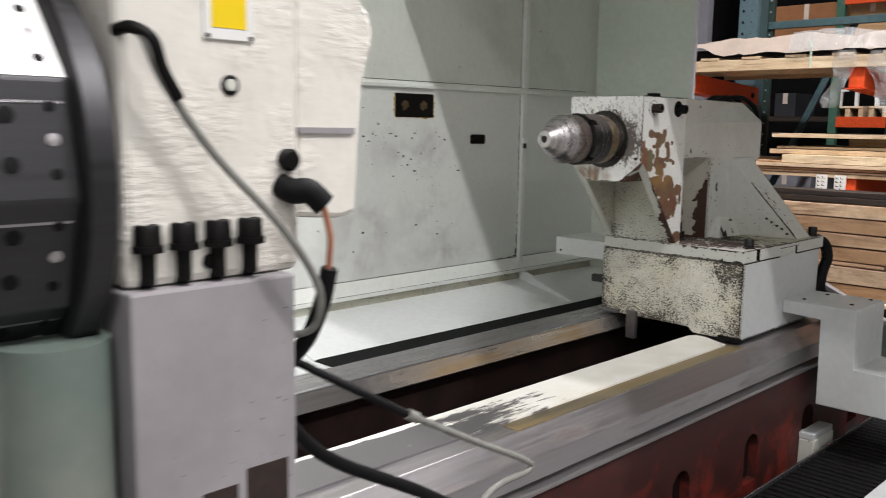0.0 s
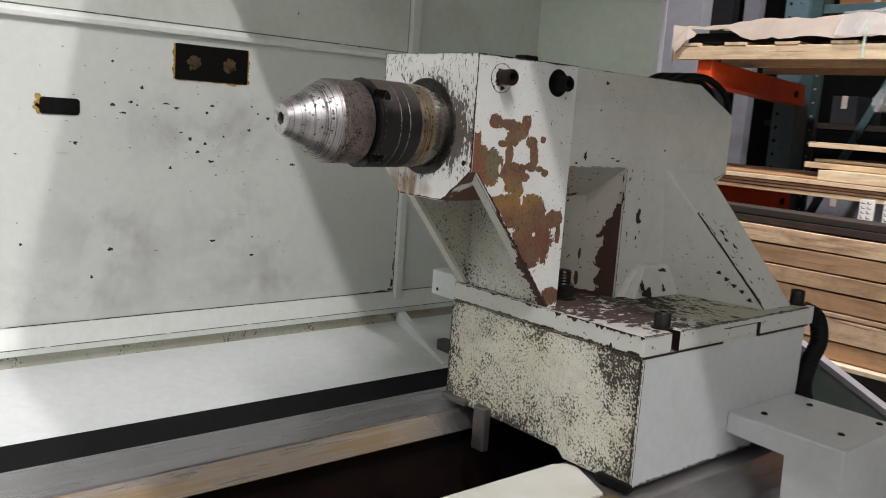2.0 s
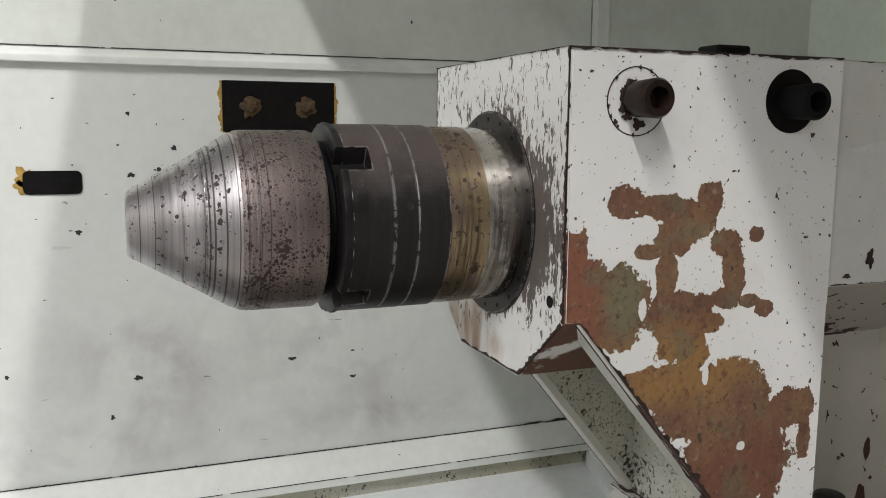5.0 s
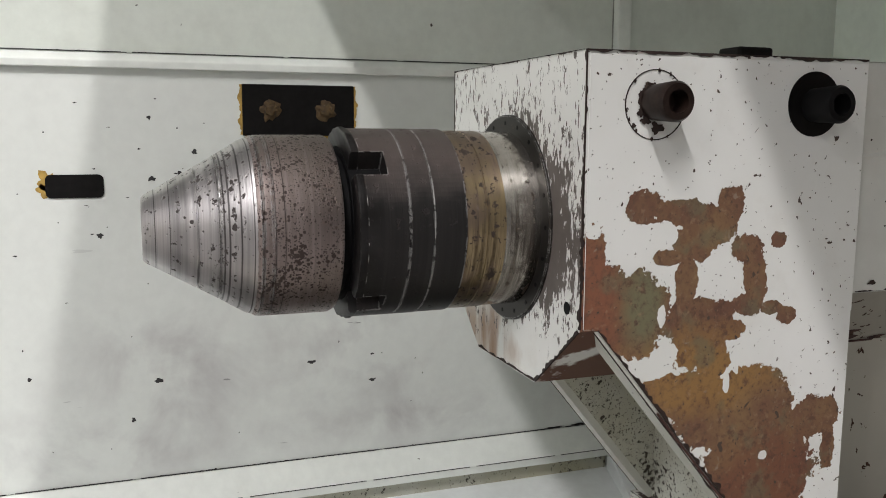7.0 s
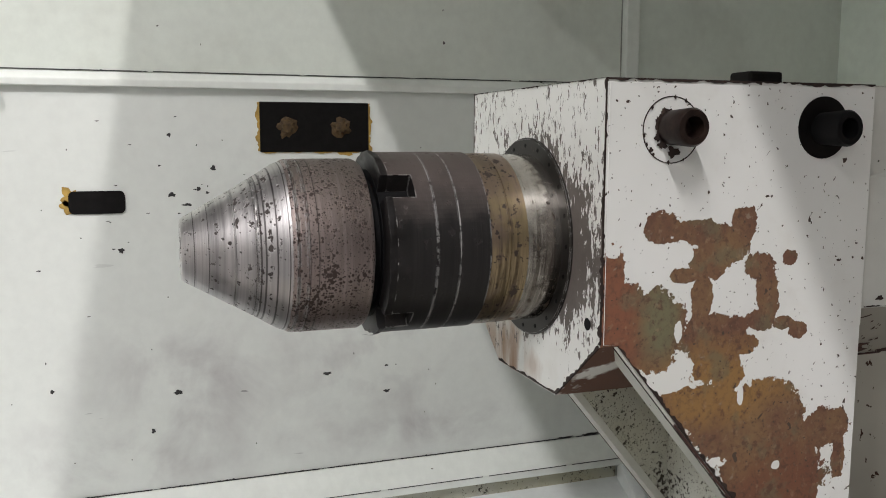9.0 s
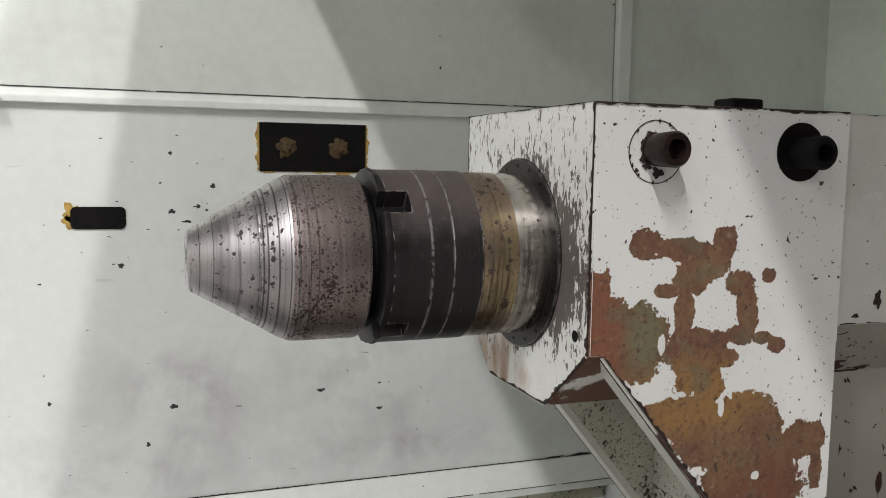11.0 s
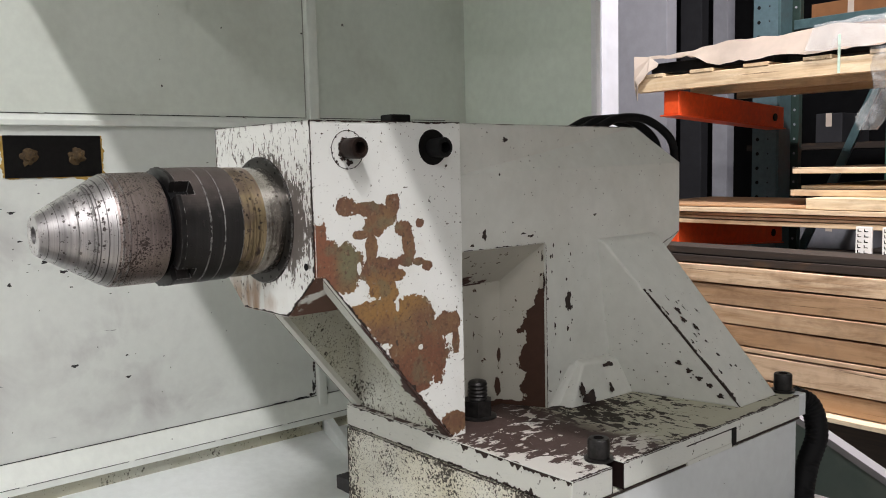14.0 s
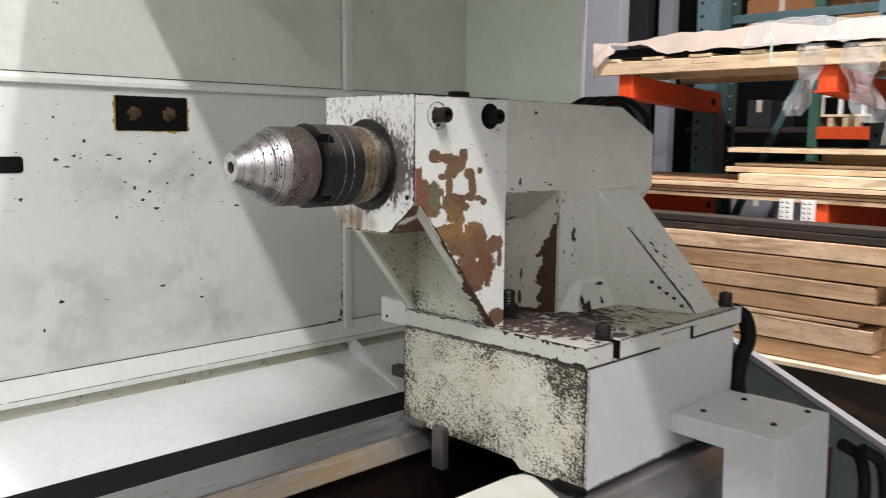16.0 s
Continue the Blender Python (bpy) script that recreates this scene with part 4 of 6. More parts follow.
while y < 4.0:
    ln = r.uniform(0.15, 0.30)
    part("seam", boxes(((WX - 0.004, y, 1.6285), (WX - 0.0025, min(4.1, y + ln), 1.6305))), m_nick, enc)
    y += ln + 0.02

# ---- lathe bed ----
bed = thing("lathe_bed", (-1.7, 2.0, 0.0), "heavy red cast-iron lathe bed with ground steel ways", "lathe bed")
Y0, Y1 = -1.2, 4.1
part("rear_way", prism([(-2.065, 0.680), (-1.915, 0.680), (-1.915, 0.61), (-2.065, 0.61)], "y", Y0, Y1, 0.003), m_way, bed)
part("rear_way_face", prism([(-1.9149, 0.676), (-1.893, 0.625), (-1.915, 0.612)], "y", Y0, Y1), m_wayface, bed)
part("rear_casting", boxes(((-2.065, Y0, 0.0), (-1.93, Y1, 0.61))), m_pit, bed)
part("front_way", prism([(-1.565, 0.655), (-1.335, 0.655), (-1.29, 0.592), (-1.29, 0.530), (-1.32, 0.53), (-1.32, 0.50), (-1.565, 0.50)], "y", Y0, Y1, 0.002), m_waysteel, bed)
part("way_lip", boxes(((-1.32, Y0, 0.498), (-1.276, Y1, 0.512)), bevel=0.002), m_waysteel, bed)
part("way_edge", prism([(-1.395, 0.656), (-1.338, 0.6565), (-1.338, 0.650), (-1.395, 0.650)], "y", 1.75, 3.02), m_edge, bed)
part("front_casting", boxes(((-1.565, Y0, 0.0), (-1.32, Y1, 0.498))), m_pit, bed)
z1, zr = 0.498, 0.29
for i in range(11):
    a, b = Y0 + 0.5 * i - 0.03, Y0 + 0.5 * (i + 1) - 0.03
    c, r0 = (a + b) / 2, 0.055
    arch = [(c + r0 * math.cos(t), zr + r0 * math.sin(t)) for t in (math.pi * k / 8 for k in range(9))]
    outline = [(a, 0.0), (b, 0.0), (b, z1), (a, z1), (a, 0.161), (c - r0, 0.161)] + arch[::-1] + [(c + r0, 0.161), (c + r0, 0.159), (c - r0, 0.159), (a, 0.159)]
    part("cast_panel", prism(outline, "x", -1.32, -1.285), m_red, bed, "dark red cast face with an arched hole")
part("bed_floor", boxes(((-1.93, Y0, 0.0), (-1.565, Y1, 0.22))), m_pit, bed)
bm = bmesh.new()
ring = [(-1.562, 0.3), (-1.398, 0.3)] + [(-1.398, 2.995), (-1.520, 3.052), (-1.545, 3.044), (-1.560, 3.015)]
prism(ring, "z", 0.655, 0.661, bm=bm)
part("way_cover", bm, m_waycover, bed, "white painted strip, worn bare at one end")

# ---- tailstock ----
tail = thing("tailstock", (-1.67, 3.4, 0.66), "white cast-iron lathe tailstock with peeling paint and rust", "tailstock")
HX, HXB, HC = -1.660, -1.978, -1.820
AX, AZ = -1.820, 1.395
part("head", prism([(HXB, 1.552), (HX, 1.552), (HX, 1.310), (-1.747, 1.240), (-1.893, 1.240), (HXB, 1.310)], "y", 2.787, 3.090, 0.0004, 1), m_head, tail, "chipped white head block with brown bare patches")
for a, b in ((-1.692, HX - 0.0015), (HXB, -1.946)):
    part("side_plate", prism([(2.800, 1.312), (3.090, 1.312), (3.090, 0.998), (3.056, 0.998)], "x", a, b, 0.0006, 1), m_cream, tail)
part("side_skin", prism([(2.7905, 1.549), (3.0885, 1.549), (3.0885, 1.0), (3.058, 1.0), (2.804, 1.3115), (2.7905, 1.3115)], "x", HX - 0.002, HX + 0.0006, 0.0004, 1), m_head, tail, "white paint flaked off in brown patches")
part("back_web", boxes(((-1.946, 3.060, 0.998), (-1.692, 3.087, 1.300))), m_grimy, tail, "grimy speckled web between the side plates")
for px0 in (-1.946, -1.6922):
    part("plate_face", prism([(2.812, 1.310), (3.0598, 1.310), (3.0598, 1.010)], "x", px0, px0 + 0.0012 if px0 < -1.9 else px0 - 0.0012), m_grimy, tail)
bm = prism([(3.087, 1.460), (3.750, 1.473), (3.750, 1.319), (3.70, 1.285), (3.66, 1.285), (3.66, 0.998), (3.31, 0.998), (3.31, 1.325), (3.087, 1.325)], "x", -1.972, -1.667)
top = [(-1.972, 3.087, 1.460), (-1.667, 3.087, 1.460), (-1.667, 3.750, 1.473), (-1.972, 3.750, 1.473), (-1.972, 3.087, 1.552), (-1.669, 3.087, 1.552), (-1.712, 3.647, 1.552), (-1.972, 3.647, 1.552)]
v = [bm.verts.new(c) for c in top]
for f in ((4, 5, 6, 7), (0, 1, 5, 4), (1, 2, 6, 5), (2, 3, 7, 6), (3, 0, 4, 7)):
    bm.faces.new([v[k] for k in f])
bmesh.ops.remove_doubles(bm, verts=bm.verts, dist=0.0005)
bmesh.ops.delete(bm, geom=[f for f in bm.faces if all(1.459 < w.co.z < 1.474 for w in f.verts)], context="FACES_ONLY")
part("body", bm, m_cast, tail)
part("recess_wall", boxes(((-1.970, 3.087, 0.998), (-1.752, 3.312, 1.330))), m_recess, tail)
part("recess_side", prism([(-1.6675, 3.312), (-1.752, 3.268), (-1.760, 3.262), (-1.760, 3.312)], "z", 0.998, 1.328), m_recess, tail)
part("recess_slope", prism([(-1.6675, 1.328), (-1.764, 1.238), (-1.764, 1.328)], "y", 3.089, 3.312), m_recess, tail)
part("gusset", hexa([(-1.68, 3.51, 0.998), (-1.405, 3.575, 0.998), (-1.405, 3.712, 0.998), (-1.68, 3.70, 0.998),
                     (-1.68, 3.462, 1.328), (-1.655, 3.468, 1.318), (-1.655, 3.655, 1.318), (-1.68, 3.655, 1.328)], 0.005), m_cast, tail)
part("foot_pad", hexa([(-1.69, 3.330, 0.998), (-1.628, 3.340, 0.998), (-1.622, 3.550, 0.998), (-1.69, 3.565, 0.998),
                       (-1.69, 3.392, 1.088), (-1.650, 3.400, 1.076), (-1.650, 3.505, 1.070), (-1.69, 3.520, 1.086)], 0.004), m_cast, tail)
part("foot_pad", hexa([(-1.69, 3.305, 0.998), (-1.668, 3.311, 0.998), (-1.652, 3.350, 0.998), (-1.69, 3.400, 0.998),
                       (-1.69, 3.370, 1.085), (-1.668, 3.372, 1.075), (-1.662, 3.396, 1.072), (-1.69, 3.410, 1.088)], 0.003), m_cast, tail)
P0, P1 = 0.956, 1.000
part("base_plate", prism([(-1.975, 3.045), (-1.370, 3.045), (-1.370, 3.141), (-1.425, 3.141), (-1.425, 3.170), (-1.370, 3.170), (-1.370, 3.735), (-1.975, 3.735)], "z", P0, P1, 0.0015, 1), m_plate, tail, "base plate stripped to red primer")
part("base_block", prism([(-1.977, 0.953), (-1.370, 0.953), (-1.370, 0.668), (-1.560, 0.668), (-1.580, 0.690), (-1.977, 0.690)], "y", 3.045, 3.72, 0.002, 1), m_block, tail, "grimy speckled white base block")
part("notch_back", boxes(((-1.428, 3.140, P0), (-1.4245, 3.171, P1 - 0.001))), m_rust, tail)
part("joint", boxes(((-1.372, 3.342, 0.9848), (-1.3694, 3.497, 0.9870))), m_rust, tail)
part("joint", boxes(((-1.372, 3.047, 0.9522), (-1.3684, 3.339, 0.9550))), m_rust, tail)
part("joint", boxes(((-1.372, 3.499, 0.9530), (-1.3684, 3.733, 0.9562))), m_rust, tail)
part("filler", boxes(((-1.372, 3.345, 0.9505), (-1.3692, 3.486, 0.9595))), m_plate, tail)
part("side_skin", boxes(((-1.3702, 3.048, 0.670), (-1.3688, 3.719, 0.951))), m_cover, tail)
for x0, z0 in ((-2.5, 0.831),):
    part("rear_arm", boxes(((x0, 3.41, z0), (-1.976, 3.66, 0.914)), bevel=0.003), m_tray, tail)
    part("rear_arm_hole", turned([(3.4092, 0.006), (3.4098, 0.006)], (x0 + 0.03, 0, z0 + 0.02), "y", 10), m_nick, tail)
part("limit_switch", boxes(((-2.04, 3.055, 0.80), (-1.978, 3.085, 0.83)), bevel=0.003), m_nick, tail)
part("key", boxes(((-1.42, 3.484, 0.953), (-1.3688, 3.500, 0.987)), bevel=0.001), m_black, tail)
part("notch_side", boxes(((-1.4243, 3.1685, P0), (-1.3706, 3.1704, P1 - 0.0012)), ((-1.4243, 3.1406, P0), (-1.3706, 3.1420, P1 - 0.0012))), m_pit, tail, "rusty notch wall")
part("wiper", boxes(((-1.977, 3.030, 0.690), (-1.885, 3.046, 0.706)), ((-1.842, 3.022, 0.600), (-1.800, 3.044, 0.712)), bevel=0.003), m_bracket, tail, "dark steel way wiper")
part("wiper", boxes(((-1.450, 3.030, 0.662), (-1.362, 3.046, 0.680)), bevel=0.002), m_black, tail)
r = random.Random(21)
gu, gv = Vector((-1.405 + 1.655, 3.575 - 3.468, 0.998 - 1.318)), Vector((0, 1, 0))
gl = gu.length
gu.normalize()
ragged("worn_edge", tail, m_rust, (-1.655 + 0.25 * 0.3 + 0.001, 3.468 + 0.107 * 0.3, 1.318 - 0.32 * 0.3 + 0.001), (-1.407, 3.574, 1.001), (0, 1, 0), 0.0065, 3, 0.55, 0.0012, 1.4)
edge = [(gl * (0.45 + 0.5 * i / 24), 0.003 + 0.002 * math.sin(i), 0.007, 0.003 + 0.0035 * (i / 24)) for i in range(25)]
chips("worn_edge", tail, m_rust, (-1.655, 3.466, 1.3195), gu, gv, edge + [(gl * 0.45, 0.050, 0.011, 0.008), (gl * 0.505, 0.044, 0.009, 0.008), (gl * 0.555, 0.062, 0.010, 0.007), (gl * 0.64, 0.058, 0.005, 0.004), (gl * 0.72, 0.060, 0.005, 0.005), (gl * 0.47, 0.105, 0.006, 0.003), (gl * 0.80, 0.085, 0.004, 0.004)] + [(gl * r.uniform(0.3, 0.95), r.uniform(0.01, 0.09), r.uniform(0.002, 0.007), r.uniform(0.001, 0.004)) for _ in range(16)], 4, 0.0012)
fu = Vector((-1.405 + 1.68, 3.575 - 3.51, 0)).normalized()
chips("chip", tail, m_rust, (-1.68, 3.51, 0.998), fu, (0, -0.142, 0.99), [(0.165 + 0.02 * i, 0.075 - 0.014 * i + r.uniform(0, 0.01), 0.008, 0.006) for i in range(5)] + [(r.uniform(0.04, 0.2), r.uniform(0.01, 0.13), 0.0025, 0.002) for _ in range(14)], 5, 0.003)
chips("chip", tail, m_rust, (-1.667, 0, 0), (0, 1, 0), (0, 0, 1), [(3.375, 1.205, 0.010, 0.024), (3.335, 1.16, 0.003, 0.008), (3.372, 1.15, 0.004, 0.006), (3.15, 1.352, 0.006, 0.013), (3.27, 1.342, 0.010, 0.003), (3.25, 1.348, 0.008, 0.002),
      (3.205, 1.523, 0.008, 0.005), (3.19, 1.46, 0.003, 0.004), (3.12, 1.335, 0.006, 0.003), (3.30, 1.30, 0.003, 0.012), (3.305, 1.25, 0.004, 0.02)] + [(r.uniform(3.1, 3.7), r.uniform(1.34, 1.54), 0.0016, 0.0014) for _ in range(22)], 6)
chips("bare_patch", tail, m_rust, (-1.6235, 3.37, 1.0), (0, 1, 0), (-0.35, 0, 0.93), [(0.09, 0.02, 0.007, 0.014), (0.02, 0.012, 0.024, 0.016), (0.005, 0.03, 0.010, 0.02), (0.10, 0.068, 0.02, 0.006)], 11, 0.0035)
EX = HX + 0.0007
ragged("worn_edge", tail, m_rust, (EX, 2.787, 1.5525), (EX, 3.0885, 1.5525), (0, 0, -1), 0.0028, 1, 0.75)
ragged("worn_edge", tail, m_rust, (EX, 2.7866, 1.552), (EX, 2.7866, 1.312), (0, 1, 0), 0.0034, 2, 0.05, 0.0008, 2.0)
ragged("worn_edge", tail, m_rust, (HX + 0.0012, 2.787, 1.552), (HX + 0.0012, 2.787, 1.312), (-1, 0, 0), 0.0045, 4, 0.1, 0.0008, 2.0)
ragged("worn_edge", tail, m_rust, (HXB, 2.787, 1.5525), (HX, 2.787, 1.5525), (0, 0, -1), 0.0020, 5, 0.4)
ragged("worn_edge", tail, m_rust, (HXB + 0.0015, 2.787, 1.551), (HXB + 0.0015, 2.787, 1.312), (1, 0, 0), 0.0022, 6, 0.2)
ragged("worn_edge", tail, m_rust, (-1.745, 2.787, 1.2415), (-1.661, 2.787, 1.309), (-0.64, 0, 0.77), 0.004, 7, 0.7)
ragged("worn_edge", tail, m_rust, (-1.892, 2.787, 1.2415), (-1.748, 2.787, 1.2415), (0, 0, 1), 0.003, 8, 0.5)
ragged("worn_edge", tail, m_rust, (EX, 2.805, 1.310), (EX, 3.057, 1.001), (0, 0.775, 0.632), 0.0045, 9, 0.35, 0.0008, 1.8)
ragged("worn_edge", tail, m_rust, (-1.663, 2.8005, 1.311), (-1.663, 3.055, 0.9995), (-1, 0, 0), 0.0035, 11, -0.1, 0.0008, 5.0)
ragged("worn_edge", tail, m_rust, (-1.972, 2.8005, 1.311), (-1.972, 3.055, 0.9995), (1, 0, 0), 0.003, 12, -0.2)
ragged("bare_edge", tail, m_baredge, (-1.6595, 2.955, 1.1235), (-1.6595, 3.0562, 0.9995), (-1, 0, 0), 0.020, 44, 1.0, 0.0012, 1.3)
ragged("bare_edge", tail, m_baredge, (-1.6595, 2.870, 1.2275), (-1.6595, 2.960, 1.1175), (-1, 0, 0), 0.004, 45, 0.3, 0.0012, 3.0)
PX = -1.370
for ya, yb, sd in ((3.047, 3.140, 13), (3.171, 3.734, 14)):
    ragged("worn_edge", tail, m_rust, (PX, ya, P1 - 0.001), (PX, yb, P1 - 0.001), (0, 0, -1), 0.0022, sd, 0.3)
    ragged("worn_edge", tail, m_rust, (PX - 0.001, ya, P1), (PX - 0.001, yb, P1), (-1, 0, 0), 0.007, sd + 20, 0.5)
ragged("worn_edge", tail, m_rust, (-1.974, 3.045, P1 - 0.001), (PX - 0.001, 3.045, P1 - 0.001), (0, 0, -1), 0.0030, 15, 0.2, 0.0008, 4.0)
ragged("worn_edge", tail, m_rust, (-1.974, 3.045, P0 + 0.001), (PX - 0.001, 3.045, P0 + 0.001), (0, 0, 1), 0.0025, 16, 0.15, 0.0008, 4.0)
ragged("worn_edge", tail, m_rust, (-1.974, 3.045, 0.952), (PX - 0.001, 3.045, 0.952), (0, 0, -1), 0.0035, 17, 0.3, 0.0008, 2.2)
ragged("worn_edge", tail, m_rust, (PX - 0.0015, 3.045, 0.951), (PX - 0.0015, 3.045, 0.672), (-1, 0, 0), 0.005, 18, 0.6)
ragged("worn_edge", tail, m_rust, (-1.975, 3.045, 0.951), (-1.975, 3.045, 0.692), (1, 0, 0), 0.003, 19, 0.2)
ragged("worn_edge", tail, m_rust, (-1.3688, 3.05, 0.950), (-1.3688, 3.05, 0.672), (0, 1, 0), 0.0022, 22, 0.3)
ragged("worn_edge", tail, m_rust, (-1.3688, 3.06, 0.6715), (-1.3688, 3.715, 0.6715), (0, 0, 1), 0.006, 27, 0.35)
BX = -1.667
ragged("worn_edge", tail, m_rust, (BX, 3.10, 1.326), (BX, 3.309, 1.326), (0, 0, 1), 0.0026, 23, 0.15)
ragged("worn_edge", tail, m_rust, (BX, 3.3115, 1.324), (BX, 3.3115, 1.0), (0, 1, 0), 0.0030, 24, 0.25)
ragged("worn_edge", tail, m_rust, (-1.6692, 3.092, 1.5515), (-1.7115, 3.645, 1.5515), (0, 0, -1), 0.0018, 25, 0.15)
ragged("worn_edge", tail, m_rust, (BX + 0.001, 3.662, 1.286), (BX + 0.001, 3.745, 1.318), (0, -0.4, 0.9), 0.002, 26, 0.1)
chips("stain", tail, m_rust, (0, 0, P1), (1, 0, 0), (0, 1, 0), [(-1.665, 3.335, 0.020, 0.030), (-1.64, 3.36, 0.022, 0.022), (-1.615, 3.40, 0.014, 0.030), (-1.60, 3.35, 0.016, 0.010), (-1.59, 3.43, 0.010, 0.016), (-1.70, 3.28, 0.020, 0.012), (-1.57, 3.46, 0.008, 0.02)] + [(r.gauss(-1.58, 0.05), r.gauss(3.38, 0.05), r.uniform(0.002, 0.008), r.uniform(0.002, 0.006)) for _ in range(60)], 41, 0.0009)
chips("chip", tail, m_rust, (-1.6675, 0, 0), (0, 1, 0), (0, 0, 1), [(r.uniform(3.315, 3.40), r.uniform(1.01, 1.32), r.uniform(0.0012, 0.004), r.uniform(0.0015, 0.006)) for _ in range(22)], 42, 0.0012)
chips("rust_patch", tail, m_baredge, (-1.764, 0, 1.238), (0, 1, 0), (0.7312, 0, 0.6822), [(3.142, 0.022, 0.044, 0.018), (3.190, 0.014, 0.030, 0.010), (3.125, 0.050, 0.014, 0.018), (3.215, 0.024, 0.014, 0.006), (3.165, 0.042, 0.012, 0.007), (3.24, 0.012, 0.016, 0.004)] + [(3.09 + abs(r.gauss(0, 0.09)), r.uniform(0.01, 0.11), r.uniform(0.001, 0.005), r.uniform(0.001, 0.003)) for _ in range(40)], 43, 0.0009)
# screws in the side of the head
for y, sunk in ((2.855, False), (3.027, True)):
    s = part("clamp_screw", turned([(HX - 0.01, 0.0150), (HX + 0.032, 0.0172), (HX + 0.035, 0.0152), (HX + 0.035, 0.0098), (HX + 0.016, 0.0094)], (0, y, 1.509), "x", 32), m_rubber if sunk else m_screw, tail, smooth=True)
    if sunk:
        part("bore", turned([(HX - 0.004, 0.030), (HX + 0.0018, 0.030), (HX + 0.0016, 0.017)], (0, y, 1.510), "x", 40), m_black, s)
    else:
        part("seat_ring", turned([(HX + 0.0003, 0.0296), (HX + 0.0012, 0.0296), (HX + 0.0012, 0.0305), (HX + 0.0003, 0.0305)], (0, y, 1.507), "x", 48), m_rust, s, "dark scored ring in the paint")
        chips("chip", s, m_rust, (HX + 0.0012, y, 1.507), (0, 1, 0), (0, 0, 1), [(0.0295 * math.cos(a), 0.0295 * math.sin(a), 0.0016, 0.0026) for a in (1.1, 1.5, 2.4, 3.3, 3.6, 4.0, 4.6)] + [(-0.013, 0.006, 0.007, 0.008), (-0.014, -0.006, 0.005, 0.006), (-0.010, -0.013, 0.006, 0.005), (0.002, -0.020, 0.008, 0.006), (-0.004, 0.016, 0.006, 0.004), (-0.022, -0.018, 0.003, 0.003)], 17)


def hex_nut(bm, x, y, z0, z1, r):
    prism([(x + r * math.cos(a), y + r * math.sin(a)) for a in (math.pi / 3 * k + 0.3 for k in range(6))], "z", z0, z1, bm=bm)


thread = [(1.036 + 0.0035 * k, 0.0175 if k % 2 else 0.0190) for k in range(9)]
bm = turned([(0.998, 0.036), (1.003, 0.036), (1.0045, 0.033), (1.0046, 0.018), (1.034, 0.018)] + thread + [(1.069, 0.0165), (1.071, 0.012)], (-1.720, 3.175, 0), "z", 28)
hex_nut(bm, -1.720, 3.175, 1.0046, 1.034, 0.029)
part("stud", bm, m_bolt, tail, smooth=True)
for x, y, h in ((-1.408, 3.153, 0.036), (-1.410, 3.742, 0.038)):
    part("cap_screw", turned([(0.94, 0.012), (0.9995, 0.012), (1.000, 0.024), (1.004, 0.024), (1.0042, 0.018), (1.0 + h - 0.003, 0.018), (1.0 + h, 0.016), (1.0 + h, 0.009), (1.0 + h - 0.014, 0.009)], (x, y, 0), "z", 28), m_bolt, tail, smooth=True)
part("end_block", boxes(((-1.44, 3.7355, 0.955), (-1.372, 3.765, 1.0)), bevel=0.002), m_cover, tail)
part("top_clip", boxes(((-1.79, 3.015, 1.550), (-1.755, 3.058, 1.571)), bevel=0.003), m_black, tail)
part("threaded_hole", turned([(2.7862, 0.0058), (2.7866, 0.0058), (2.7868, 0.0035)], (-1.683, 0, 1.327), "y", 16), m_rubber, tail)
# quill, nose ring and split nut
q = part("quill", turned([(2.747, 0.0872), (2.748, 0.0880), (2.80, 0.0880)], (AX, 0, AZ)), m_quill, tail, "stained ground steel quill, a dark reflection painted on its lower half", smooth=True)
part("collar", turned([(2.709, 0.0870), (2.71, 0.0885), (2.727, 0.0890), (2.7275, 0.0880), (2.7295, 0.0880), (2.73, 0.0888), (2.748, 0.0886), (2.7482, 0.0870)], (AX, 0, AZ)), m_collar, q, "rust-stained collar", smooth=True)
ring = part("nose_ring", turned([(2.7838, 0.0885), (2.7838, 0.1035), (2.785, 0.105), (2.788, 0.105), (2.788, 0.0885)], (AX, 0, AZ)), m_ring, tail, "dark seal ring", smooth=True)
for k in range(20):
    a = 2 * math.pi * k / 20
    part("ring_hole", turned([(2.7833, 0.0022), (2.7837, 0.0022)], (AX + 0.0965 * math.cos(a), 0, AZ + 0.0965 * math.sin(a)), "y", 8), m_rubber, ring)
nut = thing("draw_nut", (AX, 2.65, AZ - 0.09), "black steel spanner nut with square slots", "nut")
bm = bmesh.new()
R = 0.0905
slots = [math.radians(d) for d in (41, 130, 225, 309)]
ys = [2.608, 2.6095, 2.6135, 2.6165, 2.638, 2.6384, 2.6545, 2.655, 2.6565, 2.677, 2.678, 2.679, 2.709]
rr = [R - 0.002, R + 0.0006, R + 0.0008, R, R, R, R, R - 0.0015, R, R, R - 0.0012, R - 0.0004, R - 0.0004]
seg = 128
rings = []
for y, r in zip(ys, rr):
    rings.append([])
    for i in range(seg):
        a = 2 * math.pi * i / seg
        cut = y < 2.6382 and any(abs((a - s + math.pi) % (2 * math.pi) - math.pi) < 0.125 for s in slots)
        rad = R - 0.019 if cut else r + (0.0026 * noise.noise(Vector((a * 9, y * 50, 0))) if y < 2.615 else 0)
        rings[-1].append(bm.verts.new((AX + rad * math.cos(a), y, AZ + rad * math.sin(a))))
for one, two in zip(rings, rings[1:]):
    for i in range(seg):
        bm.faces.new((one[i], one[(i + 1) % seg], two[(i + 1) % seg], two[i]))
bm.faces.new(rings[0])
bm.faces.new(rings[-1])
